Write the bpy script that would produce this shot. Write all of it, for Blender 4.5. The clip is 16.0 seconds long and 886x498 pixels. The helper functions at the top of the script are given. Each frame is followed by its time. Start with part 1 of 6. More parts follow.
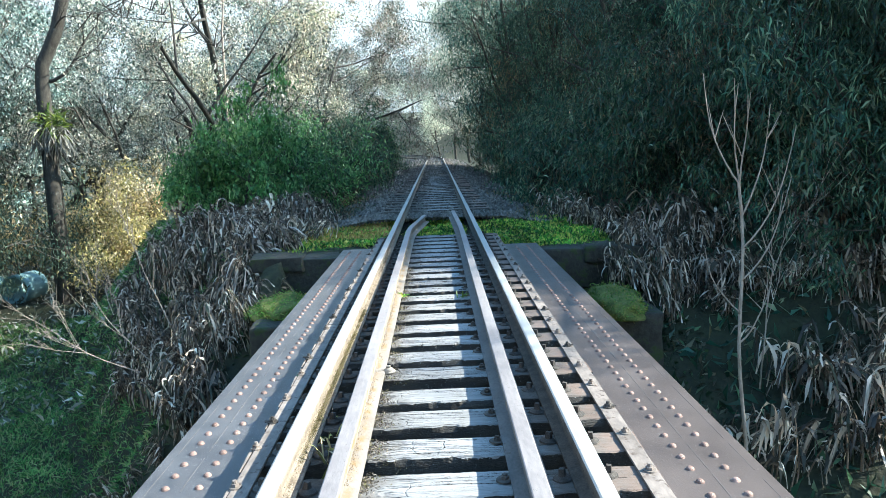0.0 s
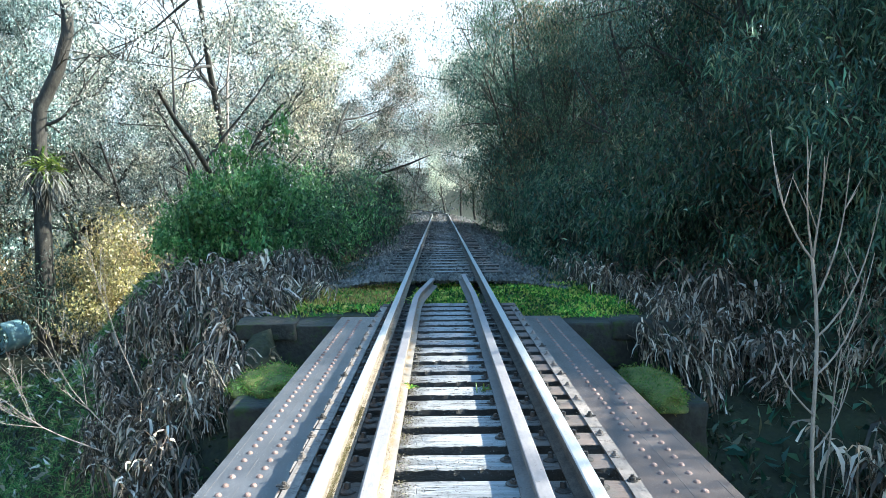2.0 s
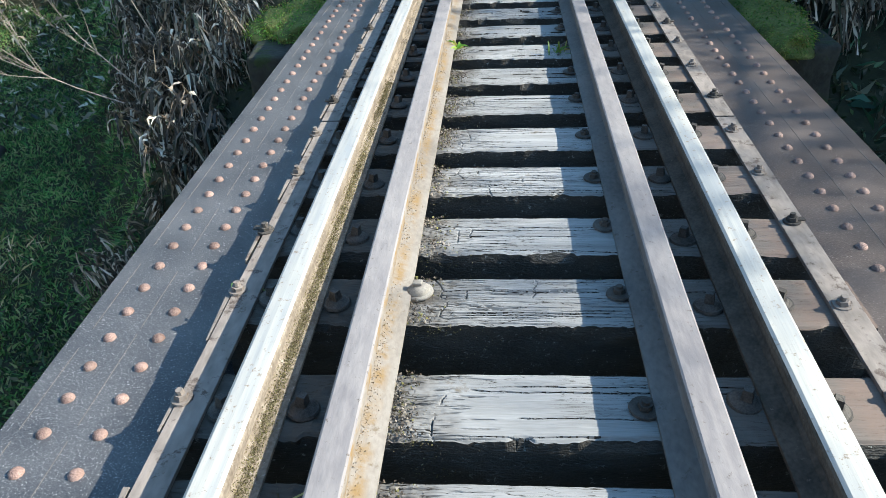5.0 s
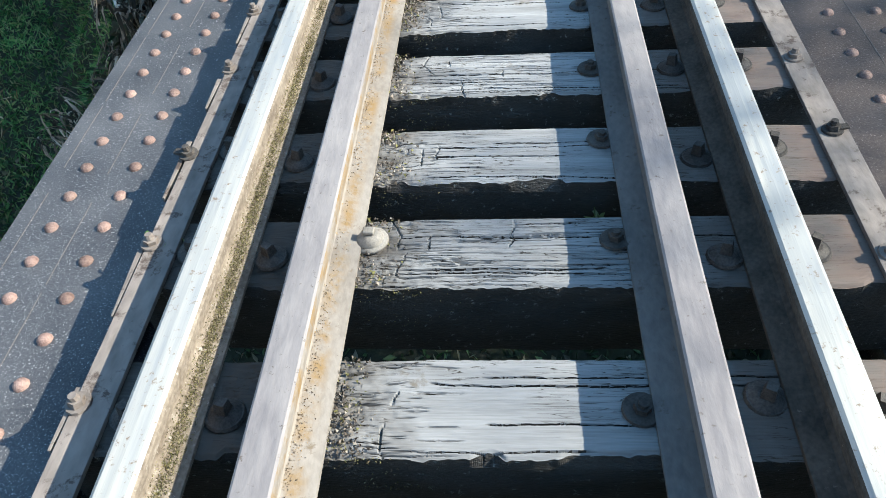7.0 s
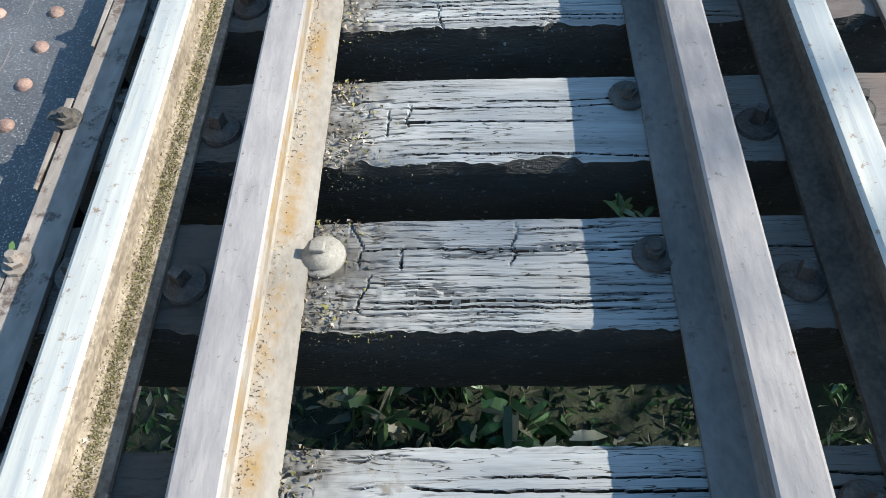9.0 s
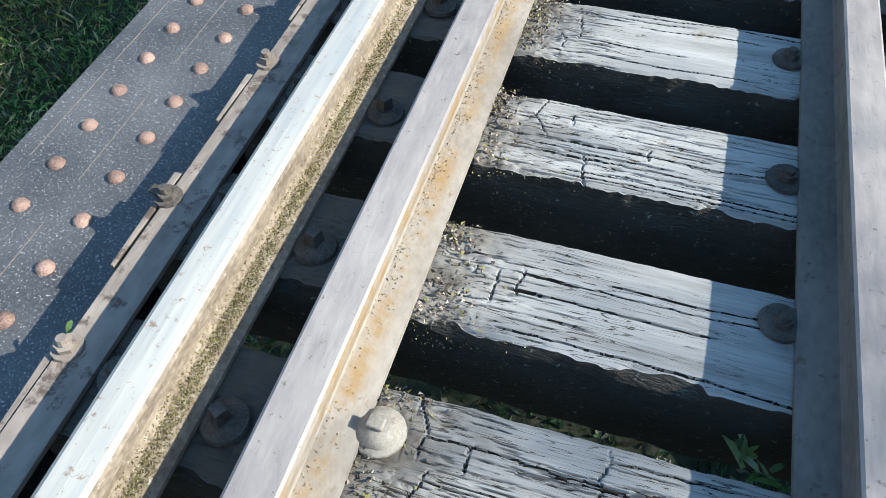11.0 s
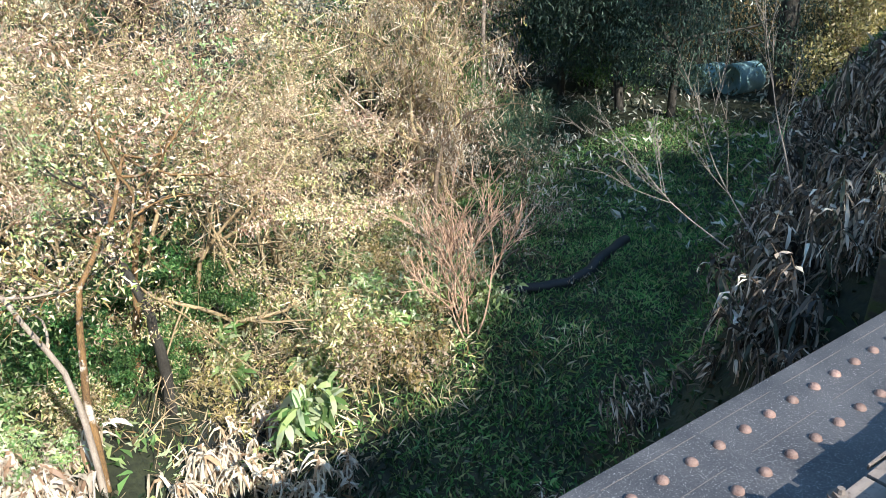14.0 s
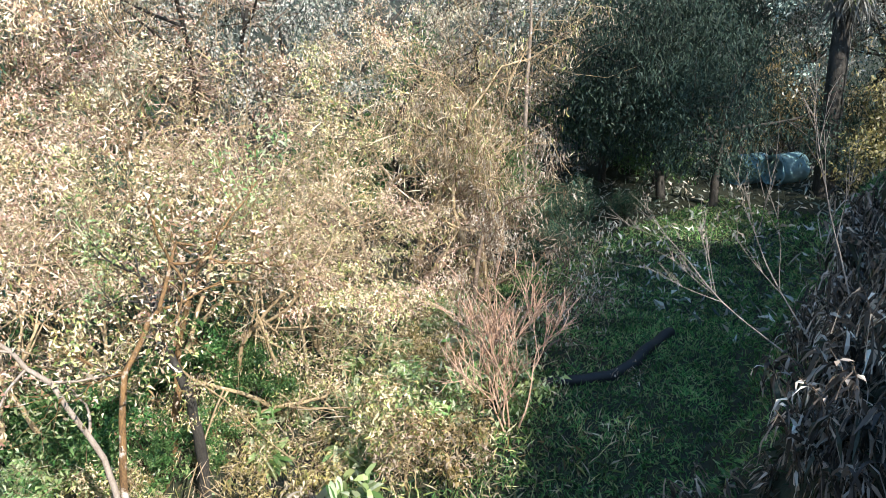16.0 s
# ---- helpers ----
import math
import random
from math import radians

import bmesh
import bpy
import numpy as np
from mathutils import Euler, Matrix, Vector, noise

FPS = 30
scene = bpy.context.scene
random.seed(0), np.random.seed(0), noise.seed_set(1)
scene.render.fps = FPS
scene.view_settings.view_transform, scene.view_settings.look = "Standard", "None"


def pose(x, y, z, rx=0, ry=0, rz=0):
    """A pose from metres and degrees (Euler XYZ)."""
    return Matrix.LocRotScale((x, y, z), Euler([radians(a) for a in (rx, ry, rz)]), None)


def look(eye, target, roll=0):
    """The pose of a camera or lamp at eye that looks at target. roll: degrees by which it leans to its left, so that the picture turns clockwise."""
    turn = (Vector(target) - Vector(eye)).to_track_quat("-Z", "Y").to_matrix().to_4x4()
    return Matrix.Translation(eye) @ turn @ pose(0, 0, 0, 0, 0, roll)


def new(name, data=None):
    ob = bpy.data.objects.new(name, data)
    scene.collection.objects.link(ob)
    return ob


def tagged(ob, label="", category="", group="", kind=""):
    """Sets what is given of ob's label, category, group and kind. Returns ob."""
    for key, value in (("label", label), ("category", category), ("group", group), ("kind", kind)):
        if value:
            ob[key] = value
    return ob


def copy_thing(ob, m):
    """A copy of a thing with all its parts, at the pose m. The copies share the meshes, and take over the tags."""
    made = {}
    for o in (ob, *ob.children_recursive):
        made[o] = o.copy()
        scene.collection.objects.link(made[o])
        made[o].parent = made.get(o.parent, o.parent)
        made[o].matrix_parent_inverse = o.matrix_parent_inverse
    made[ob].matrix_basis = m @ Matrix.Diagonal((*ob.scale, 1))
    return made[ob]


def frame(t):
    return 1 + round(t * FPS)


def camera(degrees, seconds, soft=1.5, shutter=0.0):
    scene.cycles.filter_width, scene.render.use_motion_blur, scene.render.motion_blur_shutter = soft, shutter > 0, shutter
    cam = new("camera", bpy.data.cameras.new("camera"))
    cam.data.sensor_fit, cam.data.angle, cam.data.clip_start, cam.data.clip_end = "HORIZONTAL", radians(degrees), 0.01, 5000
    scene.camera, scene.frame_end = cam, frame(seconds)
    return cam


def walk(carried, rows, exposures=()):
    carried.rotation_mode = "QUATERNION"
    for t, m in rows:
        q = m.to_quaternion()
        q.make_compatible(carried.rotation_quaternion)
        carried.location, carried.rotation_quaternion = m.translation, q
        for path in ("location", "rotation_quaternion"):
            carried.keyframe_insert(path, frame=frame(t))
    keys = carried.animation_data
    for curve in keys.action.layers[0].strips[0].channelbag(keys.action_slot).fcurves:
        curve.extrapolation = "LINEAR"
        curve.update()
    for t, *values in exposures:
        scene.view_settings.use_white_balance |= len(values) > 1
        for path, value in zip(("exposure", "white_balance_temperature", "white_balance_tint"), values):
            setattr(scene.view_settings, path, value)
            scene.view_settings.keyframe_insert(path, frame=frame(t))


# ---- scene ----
cam = camera(61.7, 16.0, soft=0.5)
PATH = [
    (0, (0.044, 0.96, 1.191), (0.054, 2.94, 0.907), -2.1),
    (0.5, (0.008, 1.214, 1.17), (0.029, 3.196, 0.906), -1.7),
    (1, (0.006, 1.464, 1.158), (0.025, 3.45, 0.924), -1.3),
    (1.5, (-0.016, 1.758, 1.214), (-0.001, 3.748, 1.017), -0.8),
    (2, (-0.056, 2.003, 1.214), (-0.048, 3.999, 1.078), -0.4),
    (2.5, (-0.088, 2.22, 1.22), (-0.11, 4.216, 1.111), -0.3),
    (3, (-0.111, 2.438, 1.189), (-0.225, 4.432, 1.081), -0.5),
    (3.5, (-0.064, 2.637, 1.199), (-0.306, 4.617, 1.052), -1.5),
    (4, (-0.039, 2.906, 1.178), (-0.327, 4.863, 0.882), -2.0),
    (4.5, (-0.007, 3.134, 1.138), (-0.234, 5.012, 0.486), -2.5),
    (4.7, (-0.033, 3.175, 1.116), (-0.233, 4.986, 0.292), -3.4),
    (4.8, (-0.045, 3.2, 1.108), (-0.22, 4.969, 0.191), -2.4),
    (5, (-0.038, 3.259, 1.096), (-0.199, 4.933, 0.014), -2.9),
    (5.2, (-0.057, 3.31, 1.079), (-0.194, 4.88, -0.153), -2.7),
    (7.3, (0.032, 3.762, 1.075), (-0.134, 5.129, -0.376), -5.8),
    (7.5, (0.012, 3.808, 1.065), (-0.12, 5.161, -0.403), -5.0),
    (8, (-0.006, 3.948, 1.03), (-0.102, 5.205, -0.522), -4.3),
    (8.2, (-0.016, 4.0, 1.011), (-0.098, 5.217, -0.574), -4.0),
    (10.5, (-0.018, 4.334, 0.858), (-0.185, 5.333, -0.867), -4.9),
    (11, (-0.037, 4.394, 0.913), (-0.418, 5.556, -0.67), -1.4),
    (11.5, (-0.048, 4.426, 0.975), (-0.709, 5.65, -0.461), -1.0),
    (12, (-0.069, 4.399, 1.014), (-0.994, 5.627, -0.266), -0.6),
    (12.5, (-0.086, 4.364, 1.042), (-1.227, 5.548, -0.097), -0.8),
    (13, (-0.117, 4.356, 1.057), (-1.419, 5.476, 0.031), -1.7),
    (13.5, (-0.143, 4.34, 1.082), (-1.568, 5.417, 0.184), -2.1),
    (14, (-0.167, 4.338, 1.114), (-1.688, 5.386, 0.346), -1.8),
    (14.5, (-0.225, 4.334, 1.16), (-1.802, 5.356, 0.476), -1.5),
    (15, (-0.24, 4.309, 1.181), (-1.846, 5.312, 0.538), -1.6),
    (15.5, (-0.262, 4.307, 1.188), (-1.883, 5.302, 0.572), -1.6),
    (16, (-0.272, 4.308, 1.223), (-1.903, 5.32, 0.659), -1.4),
]
walk(cam, [(t, look(eye, target, roll)) for t, eye, target, roll in PATH], exposures=[(0, 1.80, 5650, 1), (2, 1.92, 5600, 1), (4, 1.68, 5700, 2), (5, 1.20, 5800, 3), (10.5, 1.15, 5800, 3), (12, 1.22, 5800, 3), (12.9, 1.3, 5700, 2), (13.6, 1.05, 5750, 6), (14.5, 1.0, 5750, 9), (16, 0.98, 5750, 11)])

# ---- world, sun and exposure ----
SUN_EL, SUN_AZ = 37.0, 87.0            # degrees; azimuth clockwise from +y, so the sun stands over +x
world = bpy.data.worlds.new("sky")
scene.world = world
world.use_nodes = True
wn = world.node_tree
sky = wn.nodes.new("ShaderNodeTexSky")
sky.sky_type = "NISHITA"
sky.sun_disc = False
sky.sun_elevation, sky.sun_rotation = radians(SUN_EL), radians(SUN_AZ)
sky.air_density, sky.dust_density, sky.ozone_density = 1.0, 0.6, 5.0
bg = wn.nodes["Background"]
bg.inputs["Strength"].default_value = 0.140
deep = wn.nodes.new("ShaderNodeHueSaturation")      # a clear, deep blue sky
deep.inputs["Hue"].default_value, deep.inputs["Saturation"].default_value = 0.48, 0.95
wn.links.new(sky.outputs["Color"], deep.inputs["Color"])
wn.links.new(deep.outputs["Color"], bg.inputs["Color"])
sun = new("sun", bpy.data.lights.new("sun", "SUN"))
sun.data.energy, sun.data.angle, sun.data.color = 4.9, radians(0.5), (1.0, 0.88, 0.70)
sun.matrix_world = look((30 * math.sin(radians(SUN_AZ)), 30 * math.cos(radians(SUN_AZ)), 30 * math.tan(radians(SUN_EL))), (0, 0, 0))


# ---- materials ----
def material(name, dark, light, scale=6.0, rough=0.7, metal=0.0, bump=0.3, stretch=(1, 1, 1), spots=None, spot_scale=20.0,
             spot_amount=0.45, per_object=0.0, per_island=0.0, relief=0.01, rough_var=0.15, fine=8.0, band=None, cracks=None, streak=None):
    """A mottled surface: two colours by broad and fine noise, a third one in spots, relief from the fine noise."""
    m = bpy.data.materials.new(name)
    m.use_nodes = True
    n, l = m.node_tree.nodes, m.node_tree.links
    p = n["Principled BSDF"]
    co = n.new("ShaderNodeTexCoord")
    info = n.new("ShaderNodeObjectInfo")
    off = n.new("ShaderNodeVectorMath")
    off.operation = "SCALE"
    l.new(info.outputs["Random"], off.inputs["Scale"])
    off.inputs[0].default_value = (17.0, 31.0, 7.0)
    add = n.new("ShaderNodeVectorMath")
    l.new(co.outputs["Object"], add.inputs[0])
    l.new(off.outputs[0], add.inputs[1])
    mp = n.new("ShaderNodeMapping")
    mp.inputs["Scale"].default_value = stretch
    l.new(add.outputs[0], mp.inputs["Vector"])
    broad, small = n.new("ShaderNodeTexNoise"), n.new("ShaderNodeTexNoise")
    broad.inputs["Scale"].default_value, broad.inputs["Detail"].default_value = scale, 6
    small.inputs["Scale"].default_value, small.inputs["Detail"].default_value = scale * fine, 5
    for t in (broad, small):
        l.new(mp.outputs[0], t.inputs["Vector"])
    mixf = n.new("ShaderNodeMath")
    mixf.operation = "MULTIPLY_ADD"
    mixf.inputs[1].default_value, mixf.inputs[2].default_value = 0.45, 0.0
    l.new(small.outputs["Fac"], mixf.inputs[0])
    sm = n.new("ShaderNodeMath")
    sm.operation = "MULTIPLY_ADD"
    sm.inputs[1].default_value = 0.55
    l.new(broad.outputs["Fac"], sm.inputs[0])
    l.new(mixf.outputs[0], sm.inputs[2])
    ramp = n.new("ShaderNodeValToRGB")
    ramp.color_ramp.elements[0].position, ramp.color_ramp.elements[1].position = 0.36, 0.64
    ramp.color_ramp.elements[0].color, ramp.color_ramp.elements[1].color = (*dark, 1), (*light, 1)
    l.new(sm.outputs[0], ramp.inputs["Fac"])
    colour = ramp.outputs["Color"]
    if spots:
        sn = n.new("ShaderNodeTexNoise")
        sn.inputs["Scale"].default_value, sn.inputs["Detail"].default_value, sn.inputs["Roughness"].default_value = spot_scale, 7, 0.7
        l.new(add.outputs[0], sn.inputs["Vector"])
        sr = n.new("ShaderNodeMapRange")
        sr.inputs["From Min"].default_value, sr.inputs["From Max"].default_value = 1 - spot_amount - 0.03, 1 - spot_amount + 0.05
        l.new(sn.outputs["Fac"], sr.inputs["Value"])
        mx = n.new("ShaderNodeMix")
        mx.data_type = "RGBA"
        l.new(sr.outputs[0], mx.inputs["Factor"])
        l.new(colour, mx.inputs["A"])
        mx.inputs["B"].default_value = (*spots, 1)
        colour = mx.outputs["Result"]
    split = None
    if cracks:
        # thin splits along the grain, coloured dark for grime and the shade in them
        for stretch2, width, lo, hi in (((2.6, 40, 1), 0.0045, 0.42, 0.54), ((6.5, 110, 1), 0.011, 0.40, 0.50)):
            mp2 = n.new("ShaderNodeMapping")
            mp2.inputs["Scale"].default_value = stretch2
            l.new(add.outputs[0], mp2.inputs["Vector"])
            cn, mask = n.new("ShaderNodeTexNoise"), n.new("ShaderNodeTexNoise")
            cn.inputs["Scale"].default_value, cn.inputs["Detail"].default_value = 1.0, 2.5
            mask.inputs["Scale"].default_value = 4.0
            l.new(mp2.outputs[0], cn.inputs["Vector"])
            l.new(add.outputs[0], mask.inputs["Vector"])
            dist = n.new("ShaderNodeMath")
            dist.operation = "SUBTRACT"
            dist.inputs[1].default_value = 0.5
            l.new(cn.outputs["Fac"], dist.inputs[0])
            ab = n.new("ShaderNodeMath")
            ab.operation = "ABSOLUTE"
            l.new(dist.outputs[0], ab.inputs[0])
            line = n.new("ShaderNodeMapRange")
            line.inputs["From Min"].default_value, line.inputs["From Max"].default_value = width, width * 0.35
            l.new(ab.outputs[0], line.inputs["Value"])
            mk = n.new("ShaderNodeMapRange")
            mk.inputs["From Min"].default_value, mk.inputs["From Max"].default_value = lo, hi
            l.new(mask.outputs["Fac"], mk.inputs["Value"])
            both = n.new("ShaderNodeMath")
            both.operation = "MULTIPLY"
            l.new(line.outputs[0], both.inputs[0])
            l.new(mk.outputs[0], both.inputs[1])
            if split is None:
                split = both.outputs[0]
            else:
                top = n.new("ShaderNodeMath")
                top.operation = "MAXIMUM"
                l.new(split, top.inputs[0])
                l.new(both.outputs[0], top.inputs[1])
                split = top.outputs[0]
        mx3 = n.new("ShaderNodeMix")
        mx3.data_type = "RGBA"
        l.new(split, mx3.inputs["Factor"])
        l.new(colour, mx3.inputs["A"])
        mx3.inputs["B"].default_value = (*cracks, 1)
        colour = mx3.outputs["Result"]
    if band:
        # a ragged belt of dirt and moss, tinted darker still for shade beside the rails
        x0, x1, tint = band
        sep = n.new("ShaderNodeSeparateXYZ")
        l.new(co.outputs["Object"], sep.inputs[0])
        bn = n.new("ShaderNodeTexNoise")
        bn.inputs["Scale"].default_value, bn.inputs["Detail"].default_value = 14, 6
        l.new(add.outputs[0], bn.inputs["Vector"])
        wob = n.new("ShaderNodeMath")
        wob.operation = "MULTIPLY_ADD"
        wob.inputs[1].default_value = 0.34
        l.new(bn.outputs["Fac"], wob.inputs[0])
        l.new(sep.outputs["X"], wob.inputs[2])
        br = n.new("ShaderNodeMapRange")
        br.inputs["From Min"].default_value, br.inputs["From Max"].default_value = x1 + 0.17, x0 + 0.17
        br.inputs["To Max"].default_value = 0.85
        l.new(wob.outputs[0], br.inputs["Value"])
        # right end: shade between guard rail and rail put into the tint
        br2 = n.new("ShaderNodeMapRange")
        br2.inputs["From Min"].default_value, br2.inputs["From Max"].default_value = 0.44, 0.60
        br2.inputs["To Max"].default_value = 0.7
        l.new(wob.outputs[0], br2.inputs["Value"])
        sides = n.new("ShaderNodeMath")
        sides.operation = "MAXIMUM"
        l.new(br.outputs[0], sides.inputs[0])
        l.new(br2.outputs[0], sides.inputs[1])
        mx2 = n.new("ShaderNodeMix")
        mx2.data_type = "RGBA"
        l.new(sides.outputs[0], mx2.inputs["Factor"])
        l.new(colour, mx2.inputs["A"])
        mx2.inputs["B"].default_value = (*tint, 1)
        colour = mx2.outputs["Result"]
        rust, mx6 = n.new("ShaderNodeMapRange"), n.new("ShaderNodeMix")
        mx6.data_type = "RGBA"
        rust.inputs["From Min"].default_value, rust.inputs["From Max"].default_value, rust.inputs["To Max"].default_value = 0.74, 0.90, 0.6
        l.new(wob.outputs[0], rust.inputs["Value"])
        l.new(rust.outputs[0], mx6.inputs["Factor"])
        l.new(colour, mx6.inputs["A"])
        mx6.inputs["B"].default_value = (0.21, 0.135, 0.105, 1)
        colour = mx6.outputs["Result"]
    if streak:
        # a broken rusty streak along the piece, at one place of its section
        mid, half, tint = streak
        sx, ds, da, bell, sn2, st, sy = (n.new("ShaderNode" + k) for k in ("SeparateXYZ", "Math", "Math", "MapRange", "TexNoise", "MapRange", "Math"))
        l.new(co.outputs["Object"], sx.inputs[0])
        ds.operation, da.operation, sy.operation = "SUBTRACT", "ABSOLUTE", "MULTIPLY"
        ds.inputs[1].default_value = mid
        l.new(sx.outputs["X"], ds.inputs[0])
        l.new(ds.outputs[0], da.inputs[0])
        bell.inputs["From Min"].default_value, bell.inputs["From Max"].default_value = half, half * 0.2
        l.new(da.outputs[0], bell.inputs["Value"])
        sn2.inputs["Scale"].default_value, sn2.inputs["Detail"].default_value, sn2.inputs["Roughness"].default_value = 13, 7, 0.72
        l.new(co.outputs["Object"], sn2.inputs["Vector"])
        st.inputs["From Min"].default_value, st.inputs["From Max"].default_value = 0.43, 0.60
        l.new(sn2.outputs["Fac"], st.inputs["Value"])
        l.new(bell.outputs[0], sy.inputs[0])
        l.new(st.outputs[0], sy.inputs[1])
        mx7 = n.new("ShaderNodeMix")
        mx7.data_type = "RGBA"
        l.new(sy.outputs[0], mx7.inputs["Factor"])
        l.new(colour, mx7.inputs["A"])
        mx7.inputs["B"].default_value = (*tint, 1)
        colour = mx7.outputs["Result"]
    for amount, source in ((per_object, info.outputs["Random"]), (per_island, None)):
        if not amount:
            continue
        if source is None:
            source = n.new("ShaderNodeNewGeometry").outputs["Random Per Island"]
        v = n.new("ShaderNodeMapRange")
        v.inputs["To Min"].default_value, v.inputs["To Max"].default_value = 1 - amount, 1 + amount
        l.new(source, v.inputs["Value"])
        h = n.new("ShaderNodeHueSaturation")
        l.new(v.outputs[0], h.inputs["Value"])
        l.new(colour, h.inputs["Color"])
        colour = h.outputs["Color"]
    l.new(colour, p.inputs["Base Color"])
    rr = n.new("ShaderNodeMapRange")
    rr.inputs["To Min"].default_value, rr.inputs["To Max"].default_value = max(0.05, rough - rough_var), min(1, rough + rough_var)
    l.new(small.outputs["Fac"], rr.inputs["Value"])
    l.new(rr.outputs[0], p.inputs["Roughness"])
    p.inputs["Metallic"].default_value = metal
    b = n.new("ShaderNodeBump")
    b.inputs["Strength"].default_value, b.inputs["Distance"].default_value = bump, relief
    height = sm.outputs[0]
    if split is not None:
        hh = n.new("ShaderNodeMath")
        hh.operation = "MULTIPLY_ADD"
        hh.inputs[1].default_value = -0.8
        l.new(split, hh.inputs[0])
        l.new(height, hh.inputs[2])
        height = hh.outputs[0]
    l.new(height, b.inputs["Height"])
    l.new(b.outputs["Normal"], p.inputs["Normal"])
    return m


def leaf_material(name, colours, rough=0.5, through_light=0.35, hue=0.02, value=0.35):
    """Leaves: colour by leaf from a ramp, lightly translucent."""
    m = bpy.data.materials.new(name)
    m.use_nodes = True
    n, l = m.node_tree.nodes, m.node_tree.links
    p, out = n["Principled BSDF"], n["Material Output"]
    geo, info = n.new("ShaderNodeNewGeometry"), n.new("ShaderNodeObjectInfo")
    ramp = n.new("ShaderNodeValToRGB")
    el = ramp.color_ramp.elements
    while len(el) < len(colours):
        el.new(0.5)
    for i, c in enumerate(colours):
        el[i].position, el[i].color = i / len(colours), (*c, 1)
    ramp.color_ramp.interpolation = "CONSTANT"
    l.new(geo.outputs["Random Per Island"], ramp.inputs["Fac"])
    tex = n.new("ShaderNodeTexNoise")
    co = n.new("ShaderNodeTexCoord")
    tex.inputs["Scale"].default_value, tex.inputs["Detail"].default_value = 1.3, 4
    l.new(co.outputs["Object"], tex.inputs["Vector"])
    v = n.new("ShaderNodeMapRange")
    v.inputs["From Min"].default_value, v.inputs["From Max"].default_value = 0.3, 0.7
    v.inputs["To Min"].default_value, v.inputs["To Max"].default_value = 1 - value, 1 + value
    l.new(tex.outputs["Fac"], v.inputs["Value"])
    hv = n.new("ShaderNodeMapRange")
    hv.inputs["To Min"].default_value, hv.inputs["To Max"].default_value = 0.5 - hue, 0.5 + hue
    l.new(info.outputs["Random"], hv.inputs["Value"])
    h = n.new("ShaderNodeHueSaturation")
    l.new(hv.outputs[0], h.inputs["Hue"])
    each, both = n.new("ShaderNodeMapRange"), n.new("ShaderNodeMath")
    each.inputs["To Min"].default_value, each.inputs["To Max"].default_value = 0.72, 1.2
    l.new(info.outputs["Random"], each.inputs["Value"])
    both.operation = "MULTIPLY"
    l.new(v.outputs[0], both.inputs[0])
    l.new(each.outputs[0], both.inputs[1])
    l.new(both.outputs[0], h.inputs["Value"])
    l.new(ramp.outputs["Color"], h.inputs["Color"])
    l.new(h.outputs["Color"], p.inputs["Base Color"])
    p.inputs["Roughness"].default_value = rough
    if through_light:
        tr, mx = n.new("ShaderNodeBsdfTranslucent"), n.new("ShaderNodeMixShader")
        l.new(h.outputs["Color"], tr.inputs["Color"])
        mx.inputs["Fac"].default_value = through_light
        l.new(p.outputs[0], mx.inputs[1])
        l.new(tr.outputs[0], mx.inputs[2])
        l.new(mx.outputs[0], out.inputs["Surface"])
    return m


RAIL_TOP = material("worn_rail_steel", (0.29, 0.30, 0.315), (0.45, 0.425, 0.39), 4, 0.6, 0.0, 0.2, (4, 0.30, 4), (0.22, 0.165, 0.12), 75, 0.385, fine=5)
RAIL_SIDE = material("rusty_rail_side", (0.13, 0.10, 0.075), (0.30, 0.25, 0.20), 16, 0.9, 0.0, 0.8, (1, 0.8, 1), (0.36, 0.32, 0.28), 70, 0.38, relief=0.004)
GUARD_STEEL = material("weathered_guard_steel", (0.20, 0.18, 0.185), (0.31, 0.28, 0.275), 5, 0.65, 0.05, 0.35, (1, 0.3, 1), (0.12, 0.095, 0.08), 75, 0.36, fine=12)
# rusty side again, darker: the right rail's shade put into the colour
SHADED_RAIL_SIDE = material("shaded_rusty_rail_side", (0.045, 0.038, 0.032), (0.13, 0.105, 0.085), 16, 0.9, 0.0, 0.7, (1, 0.8, 1), (0.20, 0.16, 0.13), 60, 0.33, relief=0.004)
# right guard rail's sides, coloured dark for the shade they lie in
SHADED_GUARD_SIDE = material("shaded_weathered_guard_side", (0.10, 0.095, 0.095), (0.19, 0.175, 0.17), 8, 0.8, 0.0, 0.4, (1, 0.5, 1), (0.09, 0.075, 0.065), 34, 0.38, fine=12)
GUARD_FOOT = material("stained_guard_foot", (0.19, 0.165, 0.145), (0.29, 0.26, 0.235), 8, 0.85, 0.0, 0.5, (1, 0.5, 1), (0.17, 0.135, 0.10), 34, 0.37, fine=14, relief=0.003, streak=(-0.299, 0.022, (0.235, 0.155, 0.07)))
PLATE = material("painted_girder_plate", (0.040, 0.041, 0.048), (0.108, 0.106, 0.114), 5, 0.40, 0.1, 0.6, (1, 1, 1), (0.52, 0.50, 0.50), 230, 0.395, fine=40, relief=0.004)
RUSTY_PLATE = material("rust_worn_girder_plate", (0.060, 0.047, 0.044), (0.130, 0.105, 0.097), 4, 0.42, 0.1, 0.6, (1, 1, 1), (0.33, 0.29, 0.27), 220, 0.385, fine=40, relief=0.004)
SCRATCH = material("pale_scratched_line", (0.09, 0.08, 0.08), (0.20, 0.18, 0.175), 60, 0.7, 0.0, 0.2)
RIVET = material("rust_bare_rivet", (0.16, 0.095, 0.08), (0.34, 0.23, 0.195), 40, 0.6, 0.1, 0.5, per_object=0.25)
